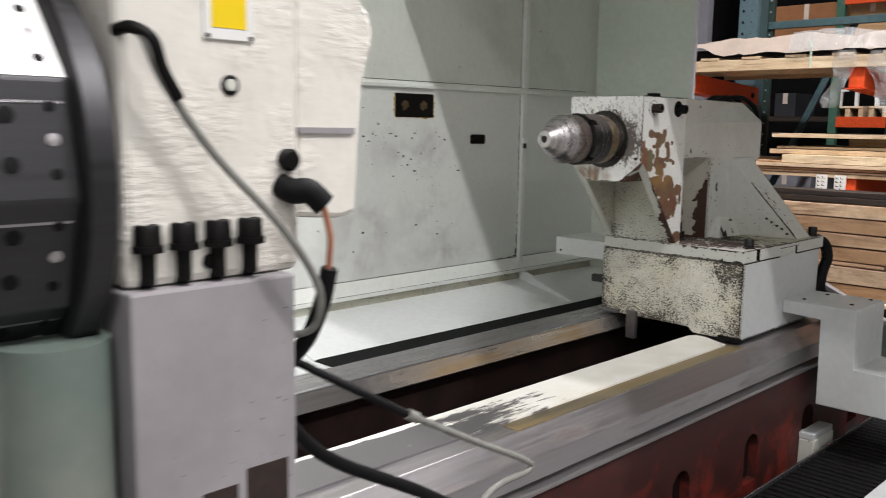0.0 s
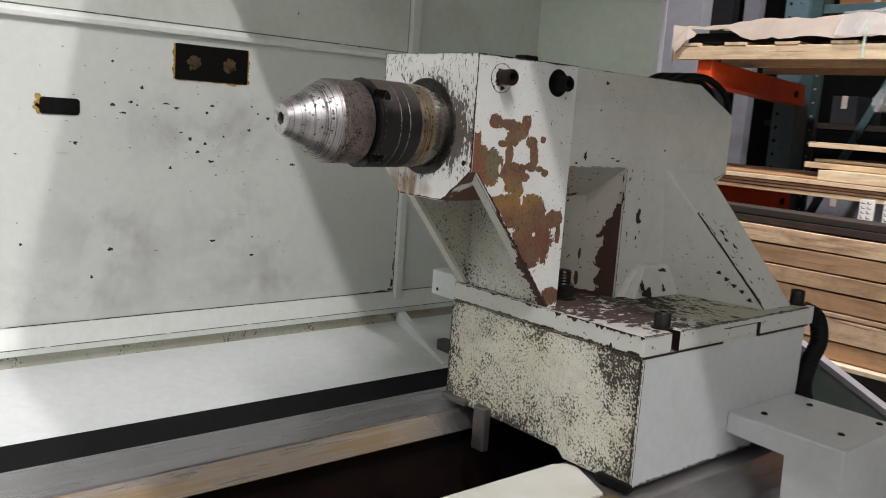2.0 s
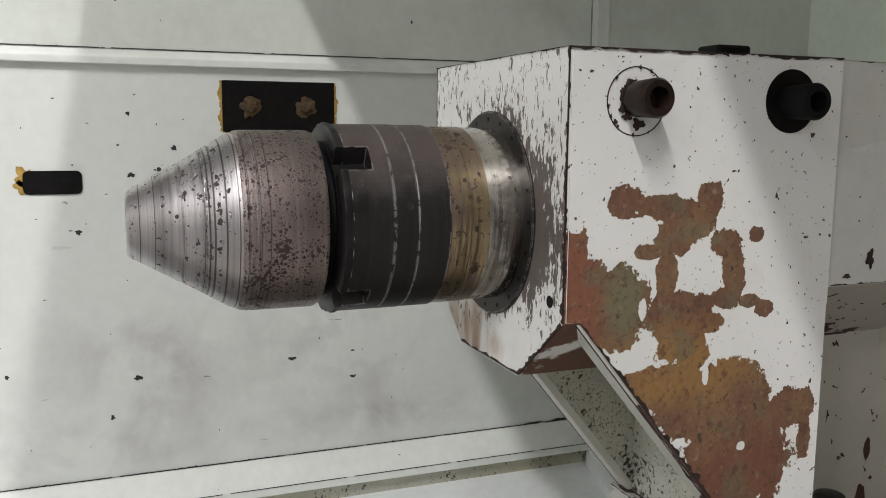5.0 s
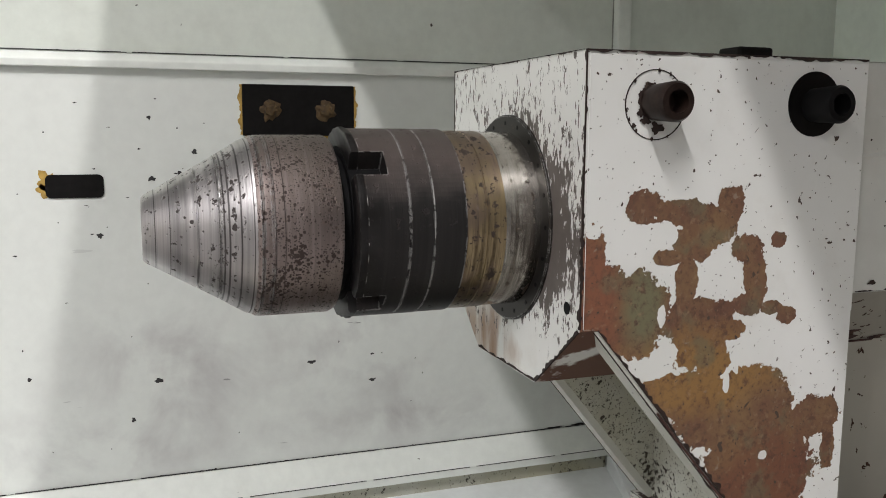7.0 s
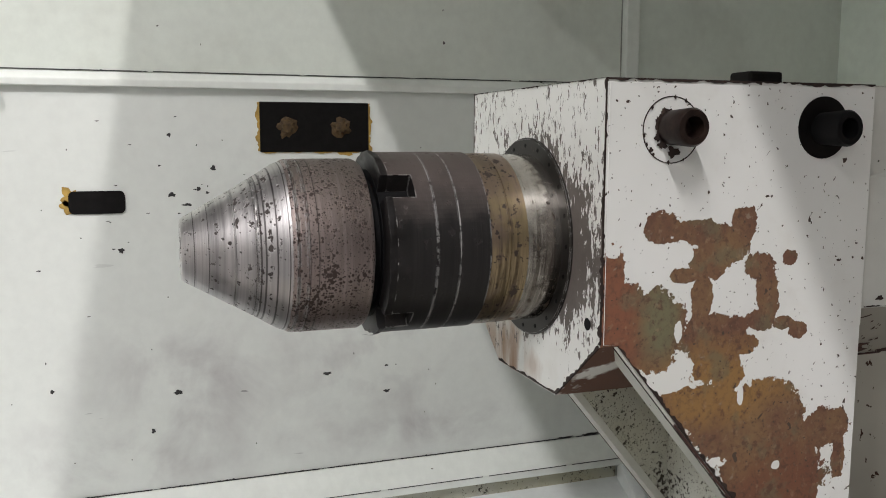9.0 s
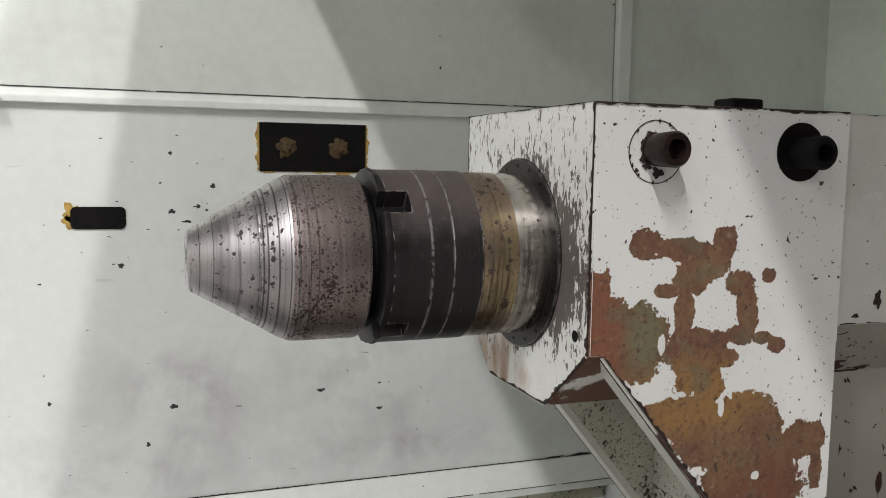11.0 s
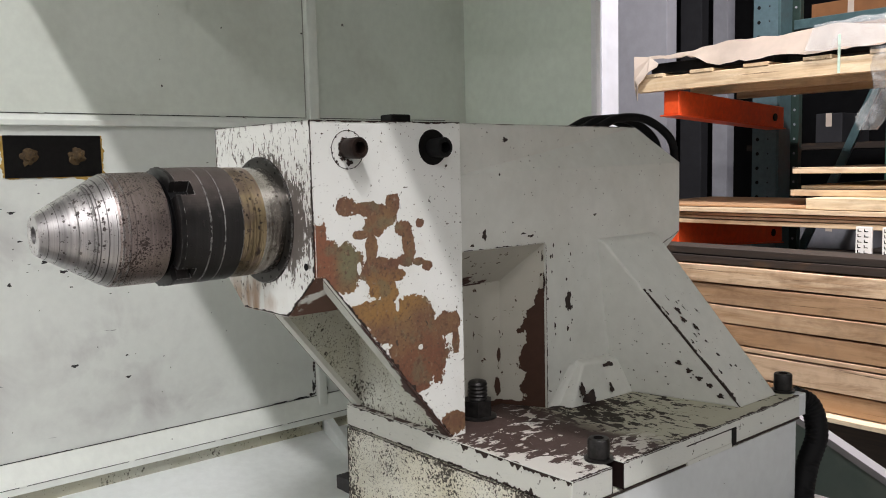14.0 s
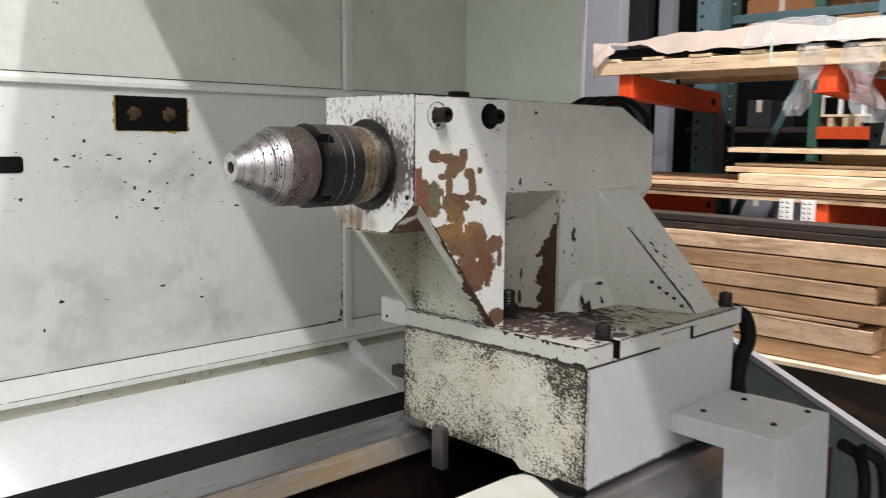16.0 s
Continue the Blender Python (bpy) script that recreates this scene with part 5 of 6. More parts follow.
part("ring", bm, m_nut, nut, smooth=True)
# Neck and flange face are coloured black as the gap's shade.
part("neck", turned([(2.597, 0.066), (2.609, 0.066)], (AX, 0, AZ)), m_rubber, nut, "neck blackened for the shade in the deep gap", True)
for s in slots:
    part("slot_floor", hexa([(AX + rd * math.cos(s + da), yy, AZ + rd * math.sin(s + da)) for yy in (2.6085, 2.6378) for rd, da in ((R - 0.0195, -0.12), (R - 0.0195, 0.12), (R - 0.0184, 0.12), (R - 0.0184, -0.12))]), m_rubber, nut)
part("flange", turned([(2.6072, 0.066), (2.6072, 0.074), (2.6078, 0.074), (2.6078, 0.066)], (AX, 0, AZ)), m_rubber, nut, "flange face blackened for the shade in the gap", smooth=True)
centre = thing("live_center", (AX, 2.5, AZ - 0.085), "worn steel bull-nose live center, scratched and rust-spotted", "live center")
part("point", turned([(2.475, 0.0), (2.475, 0.012), (2.431, 0.0125), (2.4305, 0.028), (2.433, 0.0305), (2.475, 0.0545), (2.4752, 0.0535), (2.4765, 0.0535), (2.477, 0.0555), (2.494, 0.0655), (2.4945, 0.0645), (2.496, 0.0650),
                      (2.496, 0.0665), (2.517, 0.0795), (2.523, 0.0815)], (AX, 0, AZ)), m_point, centre, "bright turned cone", smooth=True)
part("sleeve", turned([(2.523, 0.0815), (2.527, 0.0838), (2.5272, 0.0826), (2.5285, 0.0826), (2.529, 0.0840), (2.535, 0.0842), (2.5352, 0.0832), (2.5365, 0.0832), (2.537, 0.0843), (2.593, 0.0843), (2.5975, 0.082), (2.5985, 0.074), (2.5987, 0.0)], (AX, 0, AZ)), m_sleeve, centre, "pitted rusty sleeve", smooth=True)
# side arm with cable cover
arm = part("side_arm", prism([(-1.3687, 0.778), (-1.090, 0.778), (-1.090, 0.548), (-0.900, 0.548), (-0.900, 0.390), (-1.215, 0.390), (-1.215, 0.728), (-1.3687, 0.728)], "y", 3.400, 3.700, 0.004), m_cover, tail, "white folded sheet-metal cable arm")
for x, y in ((-1.315, 3.47), (-1.145, 3.50), (-1.29, 3.64), (-1.13, 3.66)):
    part("screw", turned([(0.776, 0.008), (0.780, 0.008), (0.782, 0.006)], (x, y, 0), "z", 12), m_black, arm)
cap = part("end_cap", boxes(((-0.900, 3.402, 0.385), (-0.878, 3.70, 0.552)), bevel=0.004), m_green, arm, "grey end cap with a perforated plate")
part("vent_plate", boxes(((-0.8775, 3.43, 0.40), (-0.874, 3.68, 0.54))), m_whitelabel, cap)
for i in range(8):
    for j in range(5):
        y, z = 3.445 + 0.029 * i + 0.008 * (j % 2), 0.415 + 0.026 * j
        part("vent_hole", boxes(((-0.8738, y, z), (-0.8732, y + 0.016, z + 0.012))), m_rubber, cap)

# ---- hoses at the tailstock ----


def hose(name, pts, r, mat, label, category="hose", ridge=0.0, per=8):
    return tagged(part(name, tube(pts, r, 12, per, ridge), mat, None, "", True), label, category)


hose("corrugated_hose", [(-1.405, 3.77, 0.985), (-1.378, 3.795, 0.965), (-1.360, 3.79, 0.91), (-1.366, 3.765, 0.85), (-1.362, 3.74, 0.79), (-1.34, 3.728, 0.74), (-1.32, 3.73, 0.66), (-1.32, 3.74, 0.53)], 0.0235, m_rubber, "black corrugated hose bent over the tailstock base", ridge=0.07, per=14)
for dx in (0.0, 0.04, 0.085):
    hose("hydraulic_hose", [(-1.86 + dx, 3.60, 1.553), (-1.85 + dx, 3.66, 1.575), (-1.83 + dx, 3.74, 1.57), (-1.80 + dx, 3.79, 1.52), (-1.80 + dx, 3.79, 1.44), (-1.82 + dx, 3.765, 1.36)], 0.0095, m_rubber, "black hydraulic hose over the tailstock body")
for dx in (0.0, 0.05):
    hose("cable", [(-1.06 + dx, 3.71, 0.70), (-1.03 + dx, 3.76, 0.66), (-1.01 + dx, 3.75, 0.58), (-0.99 + dx, 3.66, 0.553)], 0.016, m_rubber, "thick black cable entering the arm", "cable")

# ---- tail guard behind the arm ----
guard = thing("tail_guard", (-1.45, 4.4, 0.0), "grey-green sheet-metal guard with a sloped white edge", "guard")
part("panel", prism([(-2.20, 0.93), (-1.71, 0.73), (-1.13, 0.465), (-1.13, 0.32), (-1.13, 0.0), (-2.20, 0.0)], "y", 4.40, 4.42), m_green, guard)
part("edge", prism([(-2.20, 0.945), (-1.71, 0.745), (-1.12, 0.475), (-1.12, 0.33), (-1.135, 0.33), (-1.135, 0.462), (-1.715, 0.727), (-2.20, 0.927)], "y", 4.388, 4.432, 0.002), m_apron, guard, "pale grey folded edge")

# ---- chip conveyor ----
conv = thing("chip_conveyor", (-1.05, 3.0, 0.0), "black slatted chip conveyor with pale steel sides", "conveyor")
part("trough", boxes(((-1.200, 1.6, 0.0), (-0.915, 4.1, 0.17)), bevel=0.003), m_black, conv)
part("side_rail", boxes(((-1.206, 1.6, 0.0), (-1.198, 4.1, 0.196)), bevel=0.002), m_way, conv, "thin pale steel edge")
part("side_rail", boxes(((-0.912, 1.6, 0.0), (-0.800, 4.1, 0.205)), bevel=0.004), m_cover, conv, "wide pale painted side")
for i in range(60):
    part("slat", boxes(((-1.197, 1.62 + 0.041 * i, 0.17), (-0.914, 1.62 + 0.041 * i + 0.026, 0.186)), bevel=0.004, segments=1), m_rubber, conv)
pad = thing("levelling_block", (-1.25, 3.53, 0.0), "pale grey block standing at the foot of the lathe bed", "block")
part("block", boxes(((-1.284, 3.44, 0.0), (-1.222, 3.64, 0.225)), bevel=0.005), m_cream, pad)
part("cap_plate", boxes(((-1.284, 3.44, 0.2252), (-1.226, 3.635, 0.25)), bevel=0.003), m_cover, pad)

# ---- tool carriage ----
CX = -0.91
car = thing("tool_carriage", (-1.1, 0.65, 0.0), "white rough-cast lathe tool carriage with grey apron", "carriage")
part("column", boxes(((-1.45, 0.520, 1.243), (CX, 0.765, 1.90)), bevel=0.012), m_carriage, car)
part("side_housing", prism([(0.766, 1.312), (0.84, 1.306), (0.868, 1.312), (0.868, 1.490), (0.874, 1.512), (0.896, 1.536), (0.900, 1.566), (0.890, 1.594), (0.868, 1.612), (0.846, 1.626), (0.838, 1.68), (0.766, 1.70)], "x", -1.30, CX - 0.01, 0.008), m_carriage, car)
part("groove", boxes(((CX - 0.012, 0.768, 1.424), (CX - 0.006, 0.862, 1.432))), m_apron, car)
part("apron", boxes(((-1.28, 0.516, 0.50), (CX + 0.02, 0.741, 1.243)), bevel=0.004), m_apron, car, "flat grey apron cover")
part("saddle", boxes(((-2.07, 0.45, 0.682), (-1.28, 0.76, 1.243)), bevel=0.01), m_carriage, car)
part("inner_column", turned([(0.0, 0.063), (1.19, 0.063)], (-0.957, 0.4525, 0), "z", 48), m_green, car, "grey-green rounded column")
for i in range(4):
    y = 0.546 + 0.0455 * i
    part("slot", boxes(((CX - 0.02, y - 0.008, 1.245), (CX + 0.001, y + 0.008, 1.30))), m_black, car)
    part("bolt", turned([(1.250, 0.0085), (1.287, 0.0085), (1.2872, 0.0185), (1.295, 0.0185), (1.2952, 0.0160), (1.3165, 0.0155), (1.319, 0.0135), (1.319, 0.0075), (1.312, 0.0075)], (CX + 0.006, y, 0), "z", 20), m_black, car, smooth=True)
plug = part("grease_plug", turned([(CX - 0.01, 0.0125), (CX + 0.002, 0.0125), (CX + 0.003, 0.0105)], (0, 0.661, 1.482), "x", 20), m_bolt, car)
part("plug_face", turned([(CX + 0.002, 0.0075), (CX + 0.0045, 0.0075), (CX + 0.005, 0.006)], (0, 0.661, 1.482), "x", 16), m_cream, plug)
part("grease_plug", turned([(CX - 0.01, 0.009), (CX + 0.004, 0.009), (CX + 0.005, 0.005)], (0, 0.627, 1.268), "x", 20), m_black, car)
plate = part("rating_plate", boxes(((CX - 0.002, 0.626, 1.535), (CX + 0.003, 0.694, 1.60)), bevel=0.001), m_whitelabel, car, "white plate with a yellow field")
part("yellow_field", boxes(((CX + 0.003, 0.636, 1.549), (CX + 0.0036, 0.684, 1.592))), m_yellow, plate)
for y, z in ((0.631, 1.539), (0.690, 1.539)):
    part("plate_screw", turned([(CX + 0.002, 0.003), (CX + 0.0045, 0.003), (CX + 0.005, 0.002)], (0, y, z), "x", 10), m_black, plate)
for ya, yb, zb in ((0.598, 0.652, 0.982), (0.661, 0.728, 0.998)):
    part("apron_pocket", boxes(((CX + 0.015, ya, 0.86), (CX + 0.0205, yb, zb)), bevel=0.005), m_rust, car)
r = random.Random(77)
chips("mark", car, m_nick, (CX + 0.0201, 0, 0), (0, 1, 0), (0, 0, 1), [(r.uniform(0.56, 0.73), r.choice((r.uniform(0.95, 1.03), r.uniform(0.95, 1.2))), r.uniform(0.0006, 0.0026), r.uniform(0.0006, 0.0016)) for _ in range(26)], 6)

# Pale steel that paints the lamp's reflection onto the turret's upper facets.
m_facet = steel("highlight_facet_steel", (0.80, 0.79, 0.78), 0.34, stain_lo=0.75)
tur = thing("tool_turret", (-1.12, 0.42, 1.20), "black steel tool turret drum with bright upper facets and bolt holes", "turret")
TX, TZ = -1.14, 1.37
NF = 12
bm = bmesh.new()
rr = 0.25
TURN0 = math.radians(-19)
prism([(TX + rr * math.cos(a), TZ + rr * math.sin(a)) for a in (2 * math.pi * (k + 0.5) / NF + TURN0 for k in range(NF))], "y", 0.30, 0.468, bm=bm)
part("drum", bevelled(bm, 0.003), m_turret, tur)
part("rim", turned([(0.468, 0.260), (0.472, 0.266), (0.500, 0.266), (0.506, 0.258), (0.519, 0.23)], (TX, 0, TZ), "y", 64), m_turret, tur, smooth=True)
for k in range(NF):
    a = 2 * math.pi * k / NF + TURN0
    c = rr * math.cos(math.pi / NF)
    n, tang = Vector((math.cos(a), 0, math.sin(a))), Vector((-math.sin(a), 0, math.cos(a)))
    mid = Vector((TX, 0, TZ)) + n * c
    for y, off, rad in ((0.40, 0.026, 0.009), (0.40, -0.026, 0.009), (0.445, 0.0, 0.007), (0.445, 0.036, 0.006), (0.36, 0.0, 0.011), (0.445, -0.036, 0.006)):
        hole = turned([(-0.002, rad), (0.0015, rad), (0.0018, rad * 0.6)], (0, 0, 0), "x", 14)
        m = Matrix((n, tang, Vector((0, 1, 0)))).transposed().to_4x4()
        m.translation = mid + tang * off + Vector((0, y, 0))
        bmesh.ops.transform(hole, matrix=m, verts=hole.verts)
        part("tool_bolt", hole, m_waysteel if off == 0.0 and y > 0.44 else m_rubber, tur, smooth=True)
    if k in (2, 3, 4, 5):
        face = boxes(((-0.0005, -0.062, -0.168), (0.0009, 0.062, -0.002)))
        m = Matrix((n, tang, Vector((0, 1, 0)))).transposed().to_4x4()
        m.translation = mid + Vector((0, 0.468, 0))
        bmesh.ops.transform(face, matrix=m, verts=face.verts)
        part("facet", face, m_facet, tur, "upper facet with the lamp's highlight put into its steel")
    groove = boxes(((-0.001, -0.0015, -0.06), (0.0008, 0.0015, 0.06)))
    m = Matrix((n, tang, Vector((0, 1, 0)))).transposed().to_4x4()
    m.translation = mid + tang * 0.04 + Vector((0, 0.40, 0))
    bmesh.ops.transform(groove, matrix=m, verts=groove.verts)
    part("groove", groove, m_way, tur)

# ---- cables at the carriage ----
hose("coolant_hose", [(CX + 0.004, 0.523, 1.540), (CX + 0.03, 0.535, 1.53), (CX + 0.03, 0.56, 1.48), (CX + 0.03, 0.62, 1.40), (CX + 0.05, 0.70, 1.31), (CX + 0.05, 0.755, 1.23), (CX + 0.03, 0.768, 1.175), (CX, 0.755, 1.155), (CX - 0.05, 0.74, 1.16)], 0.0052, m_greyhose, "grey coolant hose hanging across the carriage")
fit1 = thing("hose_fitting", (CX, 0.535, 1.53), "black elbow hose fitting", "fitting")
part("elbow", tube([(CX - 0.005, 0.522, 1.536), (CX + 0.022, 0.528, 1.538), (CX + 0.035, 0.545, 1.525), (CX + 0.034, 0.556, 1.495), (CX + 0.033, 0.575, 1.462)], 0.0072), m_black, fit1, smooth=True)
boot = thing("cable_boot", (CX, 0.76, 1.35), "black rubber connector boot with a bare cable end", "connector")
part("gland", turned([(CX - 0.012, 0.0145), (CX + 0.010, 0.0145), (CX + 0.013, 0.011)], (0, 0.743, 1.390), "x", 20), m_black, boot, smooth=True)
part("boot", tube([(CX - 0.003, 0.734, 1.357), (CX + 0.015, 0.742, 1.350), (CX + 0.028, 0.758, 1.350), (CX + 0.038, 0.775, 1.332)], 0.0165), m_rubber, boot, smooth=True)
part("wire", tube([(CX + 0.038, 0.774, 1.330), (CX + 0.04, 0.783, 1.29), (CX + 0.034, 0.786, 1.26), (CX + 0.030, 0.787, 1.240)], 0.004), m_copper, boot)
part("sheath", tube([(CX + 0.031, 0.788, 1.246), (CX + 0.02, 0.785, 1.20), (CX + 0.005, 0.772, 1.15), (CX - 0.04, 0.768, 1.10), (CX - 0.09, 0.79, 1.04), (-1.05, 0.845, 0.965), (-1.05, 0.933, 0.884), (-1.05, 1.154, 0.756), (-1.05, 1.33, 0.62), (-1.05, 1.46, 0.35), (-1.05, 1.50, 0.012)], 0.0115), m_rubber, boot, smooth=True)
wire_thing = thing("cable", (-0.88, 1.0, 0.0), "thin black cable with a grey taped end, hanging from the carriage", "cable")
part("cable_sheath", tube([(-0.97, 0.735, 1.14), (-0.945, 0.765, 1.115), (-0.90, 0.85, 1.06), (-0.87, 0.935, 1.008)], 0.0062), m_rubber, wire_thing, "black sheath", True)
part("bare_core", tube([(-0.87, 0.932, 1.010), (-0.87, 1.08, 0.930), (-0.87, 1.20, 0.868), (-0.87, 1.215, 0.845), (-0.87, 1.10, 0.828), (-0.87, 0.98, 0.70), (-0.86, 0.95, 0.40), (-0.86, 1.0, 0.011)], 0.0055), m_greyhose, wire_thing, "grey inner cable", True)
part("tape", tube([(-0.87, 0.925, 1.014), (-0.87, 0.945, 1.003)], 0.0085), m_greyhose, wire_thing, "grey tape", True)

# ---- storage racks ----
RY = 6.48
COLX = (-3.65, -2.32, -0.99, 0.34)
ARM_FALL = 0.07


rack = thing("storage_rack", (-1.6, 7.2, 0.0), "blue-grey steel storage rack with orange arms", "rack")
for x in COLX:
    col = part("column", boxes(((x - 0.13, 7.70, 0), (x + 0.05, 7.72, 4.2)), bevel=0.003), m_blue, rack, "perforated blue-grey column")
    part("web", boxes(((x + 0.05, 7.70, 0), (x + 0.07, 7.86, 4.2)), bevel=0.003), m_teal, col)
    rear = part("rear_upright", boxes(((x + 0.03, 7.90, 0), (x + 0.105, 7.95, 4.2)), bevel=0.003), m_rear, rack, "dark green rear upright with pale holes")
    for i in range(26):
        part("hole", turned([(7.6985, 0.013), (7.6995, 0.013)], (x - 0.088, 0, 0.5 + 0.1 * i), "y", 8), m_rubber, col)
        part("slot", turned([(7.6988, 0.006), (7.6995, 0.006)], (x - 0.01, 0, 0.5 + 0.1 * i), "y", 8), m_dimpost, col)
        part("hole", turned([(7.8985, 0.009), (7.8995, 0.009)], (x + 0.075, 0, 0.5 + 0.1 * i), "y", 8), m_palepost, rear)
    for z in (1.742, 0.965):
        a = part("arm", hexa([(x, RY, z), (x + 0.105, RY, z), (x + 0.105, 7.70, z - ARM_FALL), (x, 7.70, z - ARM_FALL),
                              (x, RY, z + 0.14), (x + 0.105, RY, z + 0.14), (x + 0.105, 7.70, z + 0.14 - ARM_FALL), (x, 7.70, z + 0.14 - ARM_FALL)], 0.005), m_orange, rack, "orange steel arm")
        part("flange", hexa([(x - 0.02, RY - 0.012, z - 0.009), (x + 0.120, RY - 0.012, z - 0.009), (x + 0.120, 7.70, z - 0.009 - ARM_FALL), (x - 0.02, 7.70, z - 0.009 - ARM_FALL),
                             (x - 0.02, RY - 0.012, z - 0.001), (x + 0.120, RY - 0.012, z - 0.001), (x + 0.120, 7.70, z - 0.001 - ARM_FALL), (x - 0.02, 7.70, z - 0.001 - ARM_FALL)], 0.002), m_orange, a)
        part("bolt", turned([(x + 0.104, 0.026), (x + 0.111, 0.026), (x + 0.112, 0.016)], (0, 7.58, z + 0.07 - ARM_FALL), "x", 12), m_black, a)


def pallet(x0, x1, y0, y1, z, label):
    t = thing("pallet", ((x0 + x1) / 2, (y0 + y1) / 2, z), label, "pallet")
    for y in (y0, (y0 + y1) / 2 - 0.02, y1 - 0.04):
        part("stringer", boxes(((x0, y, z), (x1, y + 0.04, z + 0.085)), bevel=0.003, segments=1), m_pine, t)
    n = int((x1 - x0) / 0.30)
    for i in range(n):
        a = x0 + 0.03 + (x1 - x0 - 0.20) * i / (n - 1)
        part("deck_board", boxes(((a, y0 - 0.004, z + 0.085), (a + 0.150, y1, z + 0.105)), bevel=0.002, segments=1), m_pine_y, t)
    return t


pallet(-3.82, -1.25, RY - 0.03, 7.6, 1.882, "pale pine pallet on the upper rack arms")
pallet(-1.15, 0.6, RY - 0.03, 7.6, 1.882, "pale pine pallet on the upper rack arms")


def timber(x0, x1, y0, y1, z0, z1, mat, label, group):
    """A sawn board, slightly bowed and uneven along its length."""
    bm = bmesh.new()
    n, prev = 18, None
    sd = (x0 * 13.7 + y0 * 7.1 + z0 * 29.3)
    for i in range(n + 1):
        x = x0 + (x1 - x0) * i / n
        dy = 0.014 * noise.noise(Vector((x * 1.1, sd, 0)))
        dz = 0.0040 * noise.noise(Vector((x * 2.1, sd, 5))) - 0.0018
        row = [bm.verts.new((x, y, z)) for y, z in ((y0 + dy, z0 + 0.002), (y0 + dy + 0.003, z0), (y1, z0), (y1, z1 - 0.002), (y0 + dy + 0.0015, z1 - 0.002 + dz), (y0 + dy, z1 - 0.004 + dz))]
        if prev:
            for k in range(6):
                bm.faces.new((prev[k], prev[(k + 1) % 6], row[(k + 1) % 6], row[k]))
        else:
            bm.faces.new(row[::-1])
        prev = row
    bm.faces.new(prev)
    ob = part("board", bm, mat)
    return tagged(ob, label, "board", group)


rnd = random.Random(4)
for i, (x0, x1, y0, z0, z1, mt) in enumerate([
        (-4.0, 0.4, 6.46, 1.105, 1.133, m_pine), (-4.0, 0.2, 6.47, 1.1335, 1.153, m_timber), (-4.0, 0.3, 6.46, 1.1535, 1.172, m_timber), (-4.0, 0.4, 6.44, 1.1725, 1.20, m_pine),
        (-3.9, -2.72, 6.50, 1.2005, 1.215, m_timber), (-2.75, 0.4, 6.46, 1.2005, 1.262, m_pine), (-2.92, 0.5, 6.62, 1.2625, 1.30, m_pine), (-2.88, 0.4, 6.66, 1.3005, 1.322, m_pine),
        (-2.90, 0.5, 6.60, 1.385, 1.42, m_pine), (-2.4, 0.5, 6.80, 1.3225, 1.385, m_timber)]):
    timber(x0, x1, y0, y0 + 0.9, z0, z1, mt, "rough sawn plank stacked on the lower rack arms", "planks on the rack")

# ---- timber stack on the floor ----
SY = 5.55
zz = 0.42
stack = [(-1.58, 0.088), (-1.62, 0.110), (-1.69, 0.028), (-1.53, 0.090), (-1.62, 0.084), (-1.48, 0.094), (-1.57, 0.086)]
for i, (xr, h) in enumerate(stack):
    for k in range(4):
        dy = rnd.uniform(-0.006, 0.006) if k else rnd.uniform(-0.0015, 0.0015)
        timber(-4.1 - 0.1 * rnd.random(), xr + (rnd.uniform(-0.1, 0.12) if k else 0.0), SY + 0.15 * k + dy, SY + 0.15 * k + 0.142 + dy, zz, zz + h - 0.004, m_timber, "square sawn timber in a stack", "stacked timbers")
    zz += h
for xr, y0, z0 in ((-0.9, SY + 0.004, zz), (-0.75, SY + 0.16, zz), (-1.0, SY + 0.02, zz + 0.0375)):
    timber(-4.1, xr, y0, y0 + 0.145, z0, z0 + 0.037, m_darkwood, "dark stained plank on the timber stack", "dark planks")
for i, xr in enumerate((-0.86, -0.70, -0.95)):
    timber(-4.1, xr, 6.165, 6.30, 0.42 + 0.125 * i, 0.42 + 0.125 * i + 0.121, m_timber, "square sawn timber at the back of the stack", "stacked timbers")
timber(-4.2, -0.6, SY - 0.05, 6.25, 0.394, 0.4195, m_pine, "pale plank under the timber stack", "base planks")
# Added dark board, stands in for the shade below the stack.
tagged(part("base_beam", boxes(((-4.1, SY + 0.06, 0.0), (-0.62, SY + 0.20, 0.3935)), bevel=0.004), m_darkwood), "dark board added for the unlit void under the timber stack", "beam")
for x in (-4.0, -2.4, -0.8):
    tagged(part("bearer", boxes(((x, SY + 0.2002, 0.0), (x + 0.12, 6.2, 0.3938)), bevel=0.004), m_darkwood), "dark wooden bearer on the floor", "bearer", "bearers")

